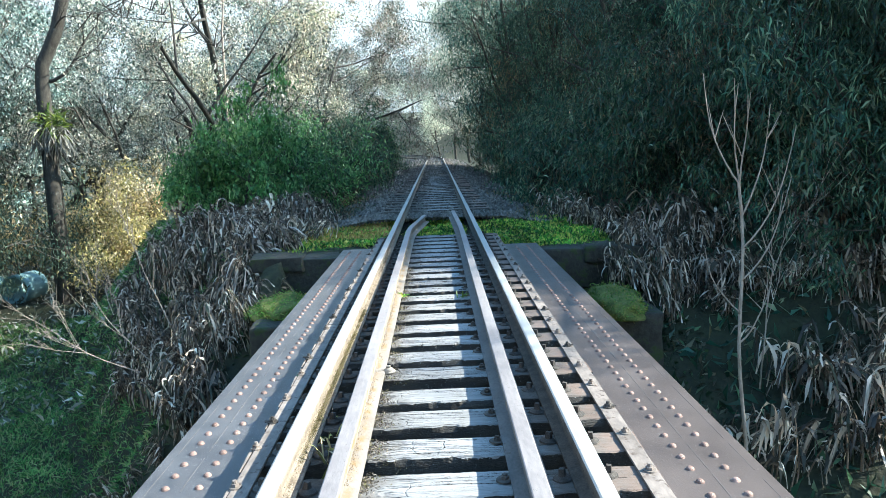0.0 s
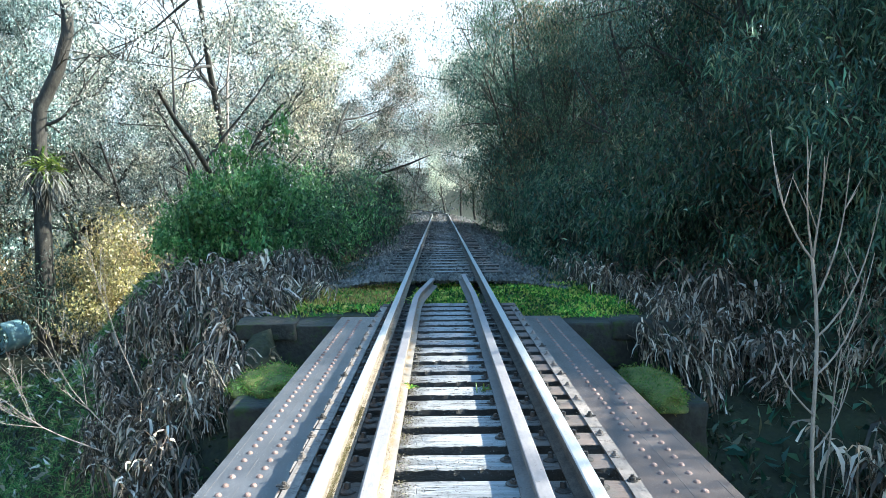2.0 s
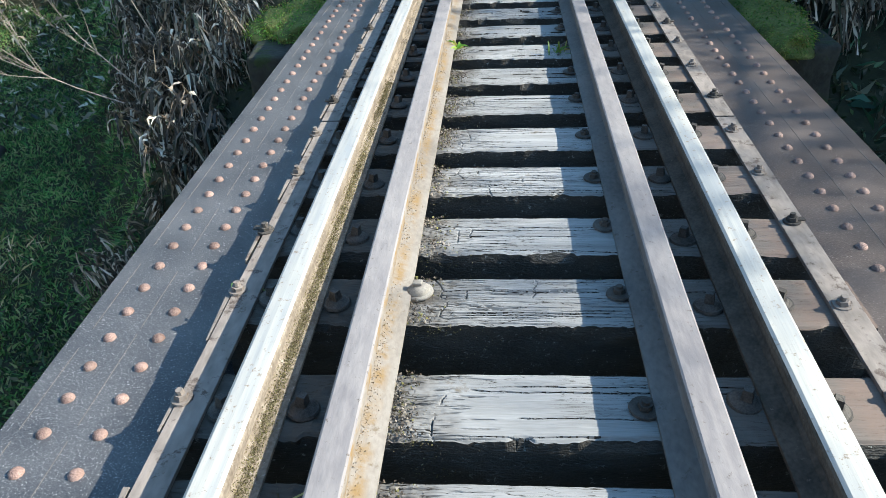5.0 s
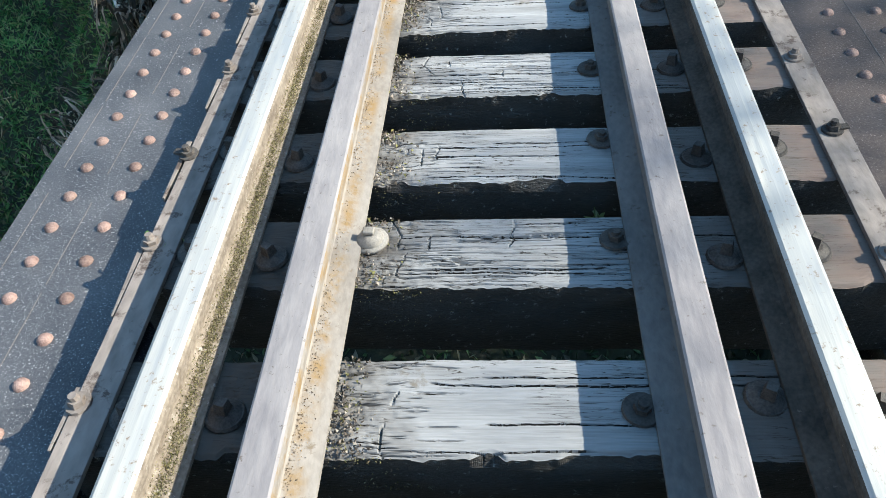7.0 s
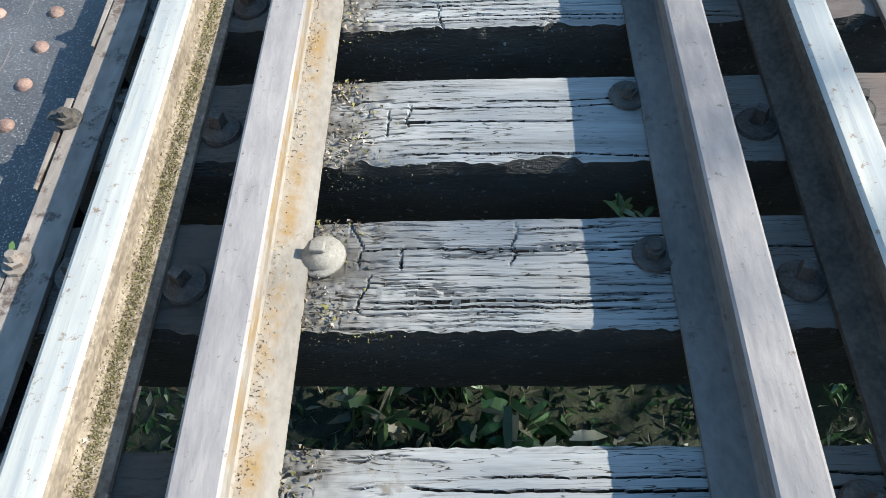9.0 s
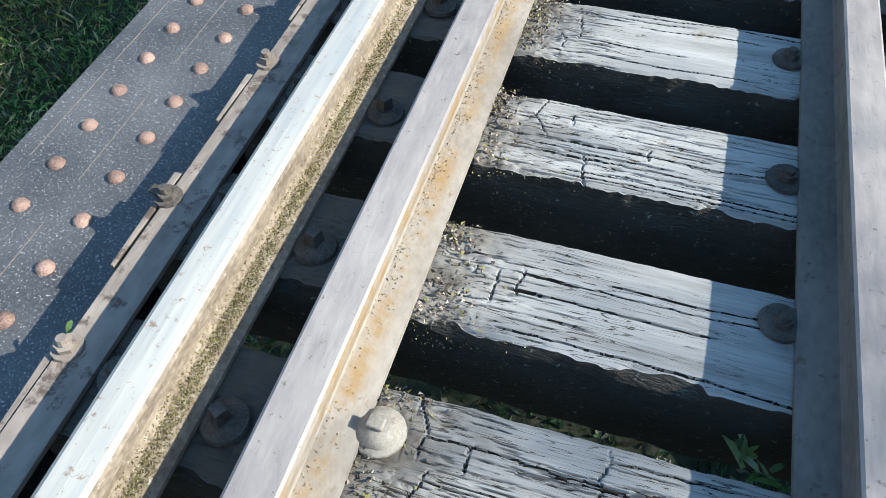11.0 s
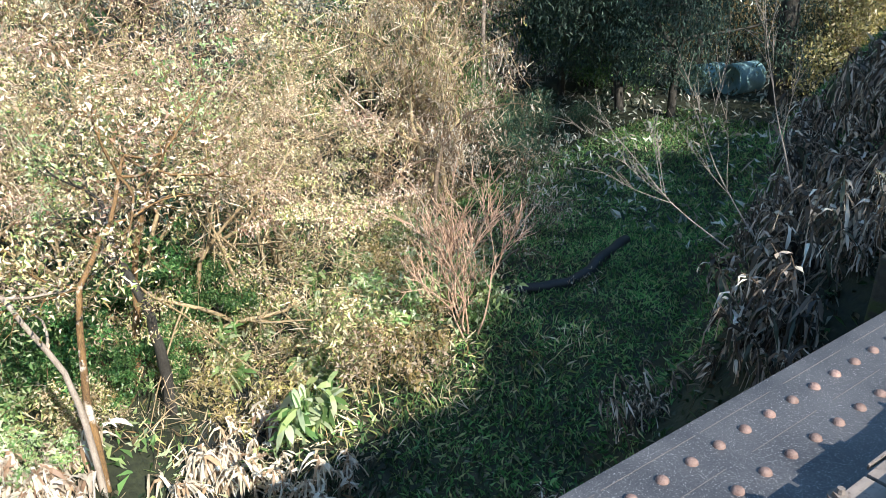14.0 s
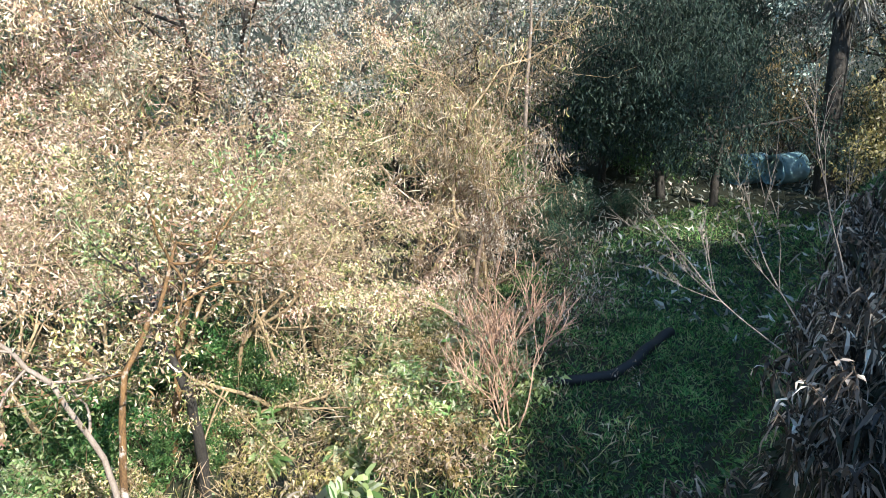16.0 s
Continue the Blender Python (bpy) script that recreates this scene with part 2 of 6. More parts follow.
STRAP = material("rusty_flat_bar", (0.15, 0.125, 0.11), (0.29, 0.245, 0.22), 6, 0.75, 0.05, 0.4, (1, 0.4, 1), (0.09, 0.065, 0.055), 25, 0.42)
BOLT = material("old_bolt_iron", (0.030, 0.026, 0.024), (0.11, 0.095, 0.085), 30, 0.7, 0.15, 0.4, per_object=0.25)
PALE_BOLT = material("pale_worn_bolt", (0.20, 0.18, 0.16), (0.34, 0.31, 0.275), 30, 0.85, 0.0, 0.3, spots=(0.17, 0.13, 0.10), spot_scale=60, spot_amount=0.36, relief=0.003)
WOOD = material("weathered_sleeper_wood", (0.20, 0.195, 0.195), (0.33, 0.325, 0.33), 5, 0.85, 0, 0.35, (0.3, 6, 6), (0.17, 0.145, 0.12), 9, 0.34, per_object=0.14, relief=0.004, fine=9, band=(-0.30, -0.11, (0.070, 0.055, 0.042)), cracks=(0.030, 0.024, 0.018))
# sleeper sides, far darker than the tops, with pale specks
WOOD_SIDE = material("dark_speckled_sleeper_side", (0.020, 0.019, 0.018), (0.065, 0.058, 0.052), 9, 0.7, 0, 1.0, (0.6, 2, 2), (0.30, 0.31, 0.29), 75, 0.36, per_object=0.2, fine=14, relief=0.012)
# dark colour for deep split faces: grime plus the shade of their depth
SPLIT_WOOD = material("grimy_shaded_split", (0.012, 0.010, 0.009), (0.05, 0.042, 0.035), 30, 0.95, 0, 0.3)
CONCRETE = material("dark_mossy_masonry", (0.016, 0.016, 0.013), (0.055, 0.052, 0.043), 2.5, 0.9, 0, 0.9, (1, 1, 1), (0.035, 0.05, 0.015), 5, 0.45, relief=0.04)
PIPE_MAT = material("pale_blue_grey_pipe", (0.20, 0.35, 0.385), (0.30, 0.46, 0.49), 3, 0.75, 0, 0.3)
HOSE = material("black_plastic_hose", (0.008, 0.008, 0.009), (0.022, 0.022, 0.024), 6, 0.6, 0, 0.3)
BALLAST = material("grey_ballast_stone", (0.045, 0.044, 0.042), (0.22, 0.21, 0.195), 3, 0.85, 0, 0.6, per_island=0.45)
BED = material("dark_grit_between_stones", (0.012, 0.012, 0.011), (0.05, 0.047, 0.043), 9, 0.9, 0, 0.9, (1, 1, 1), (0.17, 0.16, 0.15), 30, 0.40, relief=0.03, fine=6)
GROUND = material("leafy_dark_soil", (0.010, 0.013, 0.007), (0.032, 0.038, 0.016), 0.9, 0.95, 0, 0.9, (1, 1, 1), (0.055, 0.047, 0.03), 4.0, 0.38, relief=0.06, fine=16)
MOSS = material("yellow_green_moss", (0.07, 0.095, 0.02), (0.21, 0.22, 0.05), 9, 0.95, 0, 0.9, (1, 1, 1), (0.20, 0.16, 0.07), 20, 0.4, relief=0.03)
WATER = material("brook_water", (0.02, 0.025, 0.025), (0.04, 0.045, 0.045), 3, 0.08, 0, 0.35, relief=0.02, rough_var=0.05)
BARK = material("grey_lichen_bark", (0.018, 0.016, 0.014), (0.075, 0.068, 0.058), 6, 0.9, 0, 0.9, (2, 2, 0.5), (0.20, 0.21, 0.19), 9, 0.36, relief=0.02)
PALE_BARK = material("pale_dry_branch", (0.24, 0.19, 0.15), (0.46, 0.39, 0.33), 9, 0.85, 0, 0.5, (2, 2, 0.5), (0.15, 0.12, 0.095), 9, 0.36)
TWIG = material("brown_dry_twig", (0.12, 0.08, 0.055), (0.30, 0.22, 0.15), 9, 0.85, 0, 0.4, per_island=0.3)
GREY_TWIG = material("grey_bare_twig", (0.18, 0.15, 0.125), (0.40, 0.345, 0.295), 9, 0.85, 0, 0.4, (2, 2, 0.5), (0.09, 0.075, 0.06), 9, 0.36)
RED_TWIG = material("reddish_dry_twig", (0.36, 0.21, 0.13), (0.68, 0.48, 0.36), 4, 0.85, 0, 0.4, per_island=0.4)
MOSSY_TRUNK = material("ochre_lichen_trunk", (0.10, 0.06, 0.03), (0.34, 0.20, 0.08), 7, 0.9, 0, 0.8, (2, 2, 0.6), (0.62, 0.56, 0.48), 5, 0.42, relief=0.02)
# green darkened in the colour itself for the shade at the meadow's edge
SHADE_GREEN = leaf_material("shade_dark_tree_leaf", [(0.010, 0.026, 0.019), (0.022, 0.050, 0.035), (0.045, 0.085, 0.058), (0.014, 0.034, 0.024), (0.07, 0.105, 0.07)], 0.7, 0.2, 0.01, 0.4)
DARK_WIRE = leaf_material("dark_fine_twig", [(0.03, 0.026, 0.022), (0.09, 0.08, 0.07), (0.05, 0.045, 0.04), (0.24, 0.22, 0.20)], 0.8, 0.0, 0.0, 0.3)
HILL_TEAL = leaf_material("blue_green_hill_leaf", [(0.016, 0.061, 0.051), (0.054, 0.142, 0.115), (0.121, 0.243, 0.189), (0.027, 0.081, 0.065), (0.203, 0.284, 0.216), (0.095, 0.095, 0.061)], 0.62, 0.25, 0.015, 0.6)
HILL_GREEN = leaf_material("deep_hill_tree_leaf", [(0.014, 0.046, 0.030), (0.032, 0.089, 0.054), (0.074, 0.155, 0.084), (0.019, 0.057, 0.035), (0.155, 0.203, 0.121), (0.027, 0.076, 0.046)], 0.62, 0.25, 0.015, 0.6)
RUSTY_MIX = leaf_material("brownish_green_leaf", [(0.022, 0.041, 0.027), (0.068, 0.101, 0.057), (0.189, 0.142, 0.078), (0.035, 0.065, 0.038), (0.230, 0.155, 0.081), (0.049, 0.095, 0.051)], 0.5, 0.3, 0.015, 0.55)
STRAW_WIRE = leaf_material("straw_fine_twig", [(0.62, 0.50, 0.33), (0.22, 0.14, 0.08), (0.78, 0.66, 0.50), (0.44, 0.32, 0.17), (0.09, 0.06, 0.035), (0.66, 0.51, 0.37), (0.15, 0.11, 0.06)], 0.7, 0.1, 0.01, 0.65)
GOLD_TWIG = material("straw_coloured_twig", (0.26, 0.18, 0.09), (0.52, 0.40, 0.24), 4, 0.85, 0, 0.4, per_island=0.35)
DEAD_LEAF = leaf_material("withered_tan_leaf", [(0.04, 0.033, 0.026), (0.15, 0.125, 0.10), (0.68, 0.57, 0.46), (0.07, 0.055, 0.043), (0.42, 0.33, 0.25), (0.045, 0.045, 0.032), (0.72, 0.66, 0.58), (0.20, 0.16, 0.125), (0.05, 0.06, 0.035)], 0.5, 0.2, 0.01, 0.55)
MOSS_BIT = leaf_material("olive_moss_tuft", [(0.08, 0.07, 0.035), (0.21, 0.185, 0.075), (0.31, 0.27, 0.15), (0.13, 0.125, 0.05), (0.20, 0.165, 0.10)], 0.8, 0.2, 0.01)
CRUMB = leaf_material("dark_earth_crumb", [(0.035, 0.028, 0.022), (0.10, 0.078, 0.06), (0.20, 0.165, 0.135), (0.06, 0.048, 0.036), (0.15, 0.14, 0.05), (0.30, 0.26, 0.22)], 0.9, 0.0, 0.0, 0.3)
OCHRE_BIT = leaf_material("ochre_dirt_crumb", [(0.36, 0.24, 0.11), (0.30, 0.24, 0.17), (0.07, 0.05, 0.035), (0.42, 0.32, 0.20), (0.24, 0.17, 0.10)], 0.9, 0.0, 0.0, 0.3)
DARK_GREEN = leaf_material("dark_bamboo_leaf", [(0.018, 0.055, 0.034), (0.045, 0.11, 0.062), (0.10, 0.19, 0.10), (0.022, 0.066, 0.042), (0.20, 0.25, 0.15), (0.03, 0.088, 0.052), (0.12, 0.105, 0.06)], 0.4, 0.35, 0.015, 0.55)
GLOSS_GREEN = leaf_material("bright_shrub_leaf", [(0.04, 0.11, 0.03), (0.09, 0.21, 0.06), (0.17, 0.31, 0.10), (0.05, 0.14, 0.045), (0.26, 0.38, 0.15), (0.12, 0.26, 0.08)], 0.35, 0.35, 0.01, 0.45)
# dark ramp entries stand for leaves in shadow, palest ones for lit leaves
TEAL = leaf_material("blue_green_tree_leaf", [(0.03, 0.06, 0.05), (0.24, 0.35, 0.32), (0.52, 0.62, 0.57), (0.07, 0.12, 0.105), (0.66, 0.72, 0.65), (0.14, 0.21, 0.185)], 0.35, 0.2, 0.015, 0.6)
STRAW = leaf_material("straw_toned_tree_leaf", [(0.20, 0.17, 0.11), (0.58, 0.51, 0.38), (0.70, 0.62, 0.50), (0.16, 0.19, 0.11), (0.70, 0.58, 0.46), (0.42, 0.44, 0.32)], 0.45, 0.25, 0.02, 0.5)
# here too, shadowed and lit leaves are entries of the ramp
OLIVE = leaf_material("olive_grey_tree_leaf", [(0.04, 0.06, 0.047), (0.44, 0.48, 0.41), (0.76, 0.75, 0.66), (0.09, 0.12, 0.10), (0.62, 0.54, 0.43), (0.70, 0.70, 0.61), (0.16, 0.21, 0.16)], 0.4, 0.2, 0.02, 0.6)
# sunlight on the bend's trees, put into the leaf colour
PALE_LEAF = leaf_material("sun_paled_leaf", [(0.20, 0.26, 0.19), (0.58, 0.60, 0.50), (0.76, 0.75, 0.65), (0.40, 0.46, 0.37), (0.70, 0.64, 0.52)], 0.4, 0.45, 0.02, 0.4)
GOLD_LEAF = leaf_material("sunburnt_gold_leaf", [(0.14, 0.10, 0.045), (0.80, 0.67, 0.42), (0.24, 0.29, 0.08), (0.82, 0.70, 0.50), (0.34, 0.23, 0.11), (0.74, 0.64, 0.32), (0.14, 0.18, 0.055), (0.82, 0.64, 0.45), (0.56, 0.58, 0.20)], 0.5, 0.12, 0.02, 0.55)
YELLOW_LEAF = leaf_material("golden_olive_leaf", [(0.16, 0.14, 0.05), (0.62, 0.49, 0.20), (0.72, 0.59, 0.32), (0.30, 0.28, 0.10), (0.56, 0.46, 0.20), (0.72, 0.60, 0.42)], 0.5, 0.4, 0.015, 0.4)
BLEACHED = leaf_material("bleached_dry_leaf", [(0.48, 0.38, 0.27), (0.72, 0.63, 0.50), (0.80, 0.74, 0.64), (0.36, 0.24, 0.15), (0.62, 0.51, 0.39)], 0.55, 0.15, 0.01)
PINK_LEAF = leaf_material("pale_pinkish_dry_leaf", [(0.24, 0.14, 0.085), (0.82, 0.61, 0.46), (0.84, 0.70, 0.56), (0.46, 0.27, 0.18), (0.20, 0.19, 0.08), (0.84, 0.62, 0.49), (0.70, 0.60, 0.36)], 0.5, 0.12, 0.02, 0.55)
GRASS = leaf_material("fresh_grass_blade", [(0.10, 0.22, 0.035), (0.16, 0.34, 0.05), (0.30, 0.40, 0.07), (0.13, 0.27, 0.045), (0.42, 0.38, 0.11)], 0.45, 0.4, 0.01)
MEADOW = leaf_material("meadow_grass_blade", [(0.07, 0.17, 0.05), (0.17, 0.36, 0.11), (0.30, 0.47, 0.16), (0.10, 0.25, 0.07), (0.44, 0.47, 0.22)], 0.45, 0.4, 0.01, 0.5)
HERB = leaf_material("broad_herb_leaf", [(0.14, 0.24, 0.08), (0.34, 0.44, 0.18), (0.52, 0.60, 0.36), (0.18, 0.32, 0.10), (0.60, 0.64, 0.42), (0.42, 0.50, 0.20)], 0.4, 0.35, 0.01)
# darker version of HERB, with the bridge's shade put into the leaf colour
HERB_SHADE = leaf_material("shade_toned_herb_leaf", [(0.02, 0.05, 0.02), (0.05, 0.11, 0.04), (0.10, 0.17, 0.07), (0.03, 0.05, 0.025), (0.10, 0.09, 0.06), (0.26, 0.25, 0.18)], 0.4, 0.35, 0.01)
BROMELIAD = leaf_material("bromeliad_leaf", [(0.10, 0.19, 0.03), (0.26, 0.34, 0.07), (0.05, 0.10, 0.02), (0.18, 0.26, 0.05)], 0.4, 0.4, 0.01)
GREY_LEAF = leaf_material("hanging_grey_dead_leaf", [(0.12, 0.12, 0.11), (0.20, 0.20, 0.18), (0.09, 0.09, 0.08)], 0.7, 0.2, 0.01)


# ---- mesh helpers ----
def part(name, bm, mat, parent=None, label="", smooth=False):
    """Links a bmesh as one mesh object, under parent if given."""
    me = bpy.data.meshes.new(name)
    bm.to_mesh(me)
    bm.free()
    for m in mat if isinstance(mat, (list, tuple)) else [mat]:
        me.materials.append(m)
    if smooth:
        me.polygons.foreach_set("use_smooth", [True] * len(me.polygons))
    ob = new(name, me)
    ob.parent = parent
    return tagged(ob, label) if label else ob


def array_mesh(name, verts, faces, mats, smooth=False, face_mats=None):
    """A mesh from arrays: verts (n, 3), faces (m, k) with one k."""
    verts, faces = np.asarray(verts, dtype=np.float32), np.asarray(faces, dtype=np.int32)
    me = bpy.data.meshes.new(name)
    m, k = faces.shape
    me.vertices.add(len(verts))
    me.vertices.foreach_set("co", verts.ravel())
    me.loops.add(m * k)
    me.loops.foreach_set("vertex_index", faces.ravel())
    me.polygons.add(m)
    me.polygons.foreach_set("loop_start", np.arange(m, dtype=np.int32) * k)
    if face_mats is not None:
        me.polygons.foreach_set("material_index", np.asarray(face_mats, dtype=np.int32))
    me.polygons.foreach_set("use_smooth", np.full(m, smooth))
    for x in mats if isinstance(mats, (list, tuple)) else [mats]:
        me.materials.append(x)
    me.update(calc_edges=True)
    return me


def mesh_ob(name, me, parent=None, label=""):
    ob = new(name, me)
    ob.parent = parent
    return tagged(ob, label) if label else ob


def empty(name, at=(0, 0, 0)):
    ob = new(name)
    ob.location = at
    ob.empty_display_size = 0.1
    return ob


def box(bm, x0, x1, y0, y1, z0, z1, bevel=0.0):
    r = bmesh.ops.create_cube(bm, size=1.0)
    bmesh.ops.transform(bm, verts=r["verts"], matrix=Matrix.LocRotScale(((x0 + x1) / 2, (y0 + y1) / 2, (z0 + z1) / 2), None, (x1 - x0, y1 - y0, z1 - z0)))
    if bevel:
        edges = list({e for v in r["verts"] for e in v.link_edges})
        bmesh.ops.bevel(bm, geom=edges, offset=bevel, segments=2, affect="EDGES", profile=0.7)


def disc(bm, at, r0, r1, z0, z1, n=10, tilt=None):
    m = Matrix.Translation((at[0], at[1], at[2] + (z0 + z1) / 2))
    if tilt:
        m = m @ tilt
    bmesh.ops.create_cone(bm, cap_ends=True, segments=n, radius1=r0, radius2=r1, depth=z1 - z0, matrix=m)


def tubes(paths, sides=5):
    """Vertices and quads of tapered tubes. paths: list of (points (n, 3), radii (n,))."""
    vs, fs, base = [], [], 0
    ang = np.arange(sides) * 2 * np.pi / sides
    for pts, rad in paths:
        pts = np.asarray(pts, float)
        d = np.gradient(pts, axis=0)
        d /= np.linalg.norm(d, axis=1)[:, None] + 1e-9
        ref = np.eye(3)[np.argmin(np.abs(d).mean(0))][None]
        a = np.cross(d, ref)
        a /= np.linalg.norm(a, axis=1)[:, None] + 1e-9
        b = np.cross(d, a)
        ring = pts[:, None, :] + np.asarray(rad)[:, None, None] * (np.cos(ang)[None, :, None] * a[:, None, :] + np.sin(ang)[None, :, None] * b[:, None, :])
        vs.append(ring.reshape(-1, 3))
        n = len(pts)
        i = np.arange(n - 1)[:, None] * sides + np.arange(sides)[None, :]
        j = np.arange(n - 1)[:, None] * sides + (np.arange(sides)[None, :] + 1) % sides
        fs.append(np.stack([i, j, j + sides, i + sides], -1).reshape(-1, 4) + base)
        base += n * sides
    return np.concatenate(vs), np.concatenate(fs)


def unit(v):
    return v / (np.linalg.norm(v, axis=-1, keepdims=True) + 1e-9)


def blades(rng, at, along, length, width, droop=0.3, segs=1):
    """Leaves as narrow strips: base at `at`, growing `along`, bending down by droop. segs 1: a diamond of one quad."""
    n = len(at)
    along = unit(along)
    side = unit(np.cross(along, rng.normal(size=(n, 3))))
    length, width = np.broadcast_to(length, n)[:, None], np.broadcast_to(width, n)[:, None]
    down = np.array([[0, 0, -1.0]])
    if segs == 0:
        mid = at + along * length * 0.4 + side * width * 0.8 + down * length * droop * 0.2
        tip = at + along * length + down * length * droop
        return np.stack([at, mid, tip], 1).reshape(-1, 3), np.arange(3 * n).reshape(n, 3)
    if segs == 1:
        mid = at + along * length * 0.45 + down * length * droop * 0.15
        tip = at + along * length + down * length * droop
        v = np.stack([at, mid - side * width / 2, tip, mid + side * width / 2], 1).reshape(-1, 3)
        f = np.arange(4 * n).reshape(n, 4)
        return v, f
    rows = []
    for k in range(segs + 1):
        t = k / segs
        w = width * (0.25 + 1.5 * t * (1 - t) + 0.35 * (1 - t)) * (1 if k < segs else 0.15)
        p = at + along * length * (t - 0.25 * droop * t * t) + down * length * droop * t * t
        rows += [p - side * w / 2, p + side * w / 2]
    v = np.stack(rows, 1).reshape(-1, 3)
    q = np.array([[2 * k, 2 * k + 1, 2 * k + 3, 2 * k + 2] for k in range(segs)])
    f = (np.arange(n)[:, None, None] * (2 * segs + 2) + q[None]).reshape(-1, 4)
    return v, f


def join(*vf):
    vs, fs, base = [], [], 0
    for v, f in vf:
        vs.append(v)
        fs.append(f + base)
        base += len(v)
    return np.concatenate(vs), np.concatenate(fs)


def rand_dirs(rng, n, up=0.0):
    d = rng.normal(size=(n, 3))
    d[:, 2] += up
    return unit(d)


# hazy sky low over the horizon, far beyond the woods
def haze_ring(radius=1500.0, height=620.0):
    m = bpy.data.materials.new("bright_haze")
    m.use_nodes = True
    n, l = m.node_tree.nodes, m.node_tree.links
    e = n.new("ShaderNodeEmission")
    e.inputs["Color"].default_value, e.inputs["Strength"].default_value = (0.92, 0.98, 1.0, 1), 0.42
    l.new(e.outputs[0], n["Material Output"].inputs["Surface"])
    b = bmesh.new()
    a = [b.verts.new((radius * math.cos(k * math.tau / 96), radius * math.sin(k * math.tau / 96), -200)) for k in range(96)]
    c = [b.verts.new((v.co.x, v.co.y, height)) for v in a]
    for k in range(96):
        b.faces.new((a[k], a[(k + 1) % 96], c[(k + 1) % 96], c[k]))
    return tagged(part("backdrop", b, m), "bright hazy sky low over the horizon", "sky", kind="structure")


haze_ring()


# ---- the lie of the land ----
def smooth(a, b, x):
    t = np.clip((x - a) / (b - a), 0, 1)
    return t * t * (3 - 2 * t)


CREEK = np.array([(14.0, 1.0), (6.0, 2.5), (0.0, 3.6), (-4.5, 4.6), (-7.4, 6.0), (-8.6, 7.6), (-10.6, 10.4), (-13.0, 13.0), (-19.0, 15.0), (-40.0, 16.0)])


def creek_distance(x, y):
    best = np.full(np.shape(x), 1e9)
    for (ax, ay), (bx, by) in zip(CREEK[:-1], CREEK[1:]):
        t = np.clip(((x - ax) * (bx - ax) + (y - ay) * (by - ay)) / ((bx - ax) ** 2 + (by - ay) ** 2), 0, 1)
        best = np.minimum(best, np.hypot(x - ax - t * (bx - ax), y - ay - t * (by - ay)))
    return best


def wobble(x, y, s, seed):
    return (np.sin(x * s + seed) * np.cos(y * s * 1.13 + seed * 1.7) + 0.5 * np.sin(x * s * 2.3 - y * s * 1.9 + seed * 0.6) + 0.3 * np.sin(y * s * 4.1 + x * s * 3.3 + seed * 2.2)) / 1.8


def track_x(y):
    """The track's middle line: straight, then bending to the left."""
    return np.where(y > 52, -((np.maximum(y, 52) - 52) ** 2) / 170.0, 0.0)


def ground_z(x, y):
    x, y = np.asarray(x, float), np.asarray(y, float)
    floor = -3.78 + 0.10 * wobble(x, y, 0.7, 1.0)
    floor = floor + 0.32 * np.maximum(0, -13.5 - x) * smooth(2.0, -6.0, y - 8) + 0.10 * np.maximum(0, -16 - x)
    floor = floor + 0.7 * smooth(15, 24, y)
    floor = floor - 0.47 * smooth(1.2, 0.3, creek_distance(x, y) + 0.25 * wobble(x, y, 1.9, 6.0))
    xc = track_x(y)
    # far bank and embankment
    left = -2.15 - 0.62 * np.clip(y - 10.8, 0, 6.5)
    right = 2.75
    dx = np.maximum(np.maximum(left - (x - xc), (x - xc) - right), 0)
    dy = np.maximum(10.35 - y, 0)
    d = np.hypot(dx, dy)
    top = -0.27 + 0.05 * wobble(x, y, 1.1, 3.0) - 0.12 * smooth(1.5, 4.0, np.abs(x - xc))
    bank = top - 1.25 * d - 0.12 * d * wobble(x, y, 1.3, 5.0)
    # hillside on the right
    hill = -0.55 + 0.42 * np.clip(x - xc - 3.4, 0, 14)
    hill = np.where(x - xc > 2.0, hill, -50)
    cut = smooth(3.5, 11.5, y)
    hill = -3.9 * (1 - cut) + hill * cut
    z = np.maximum(floor, bank)
    z = np.where(x - xc > 2.0, np.maximum(z, hill), z)
    # near bank behind the viewer
    dn = np.hypot(np.maximum(np.abs(x) - 2.4, 0), np.maximum(y + 2.9, 0))
    z = np.maximum(z, -0.27 - 1.25 * dn)
    # far hills
    r = np.hypot(x, y - 20)
    return z + 0.04 * wobble(x, y, 3.0, 2.0) + 0.02 * np.maximum(0, r - 60)


def axis_samples(lo, hi, fine_lo, fine_hi, step, far):
    a = list(np.arange(fine_lo, fine_hi, step))
    s, p = step, fine_hi
    while p < hi:
        a.append(p)
        s *= 1.18
        p += s
    s, p = step, fine_lo - step
    while p > lo:
        a.insert(0, p)
        s *= 1.18
        p -= s
    return np.array(a)


gx, gy = axis_samples(-900, 900, -15, 8, 0.2, 0), axis_samples(-900, 900, -4, 26, 0.2, 0)
GX, GY = np.meshgrid(gx, gy)
GZ = ground_z(GX, GY)
under = (GX > -1.95) & (GX < 2.6) & (GY > 8.85) & (GY < 10.7)   # room for the abutment
GZ = np.where(under, np.minimum(GZ, -1.25), GZ)
ii = np.arange(len(gy) - 1)[:, None] * len(gx) + np.arange(len(gx) - 1)[None, :]
ground_me = array_mesh("ground", np.stack([GX, GY, GZ], -1).reshape(-1, 3), np.stack([ii, ii + 1, ii + 1 + len(gx), ii + len(gx)], -1).reshape(-1, 4), GROUND, True)
tagged(mesh_ob("ground", ground_me), "damp soil with moss, grass and fallen leaves", "ground", kind="structure")
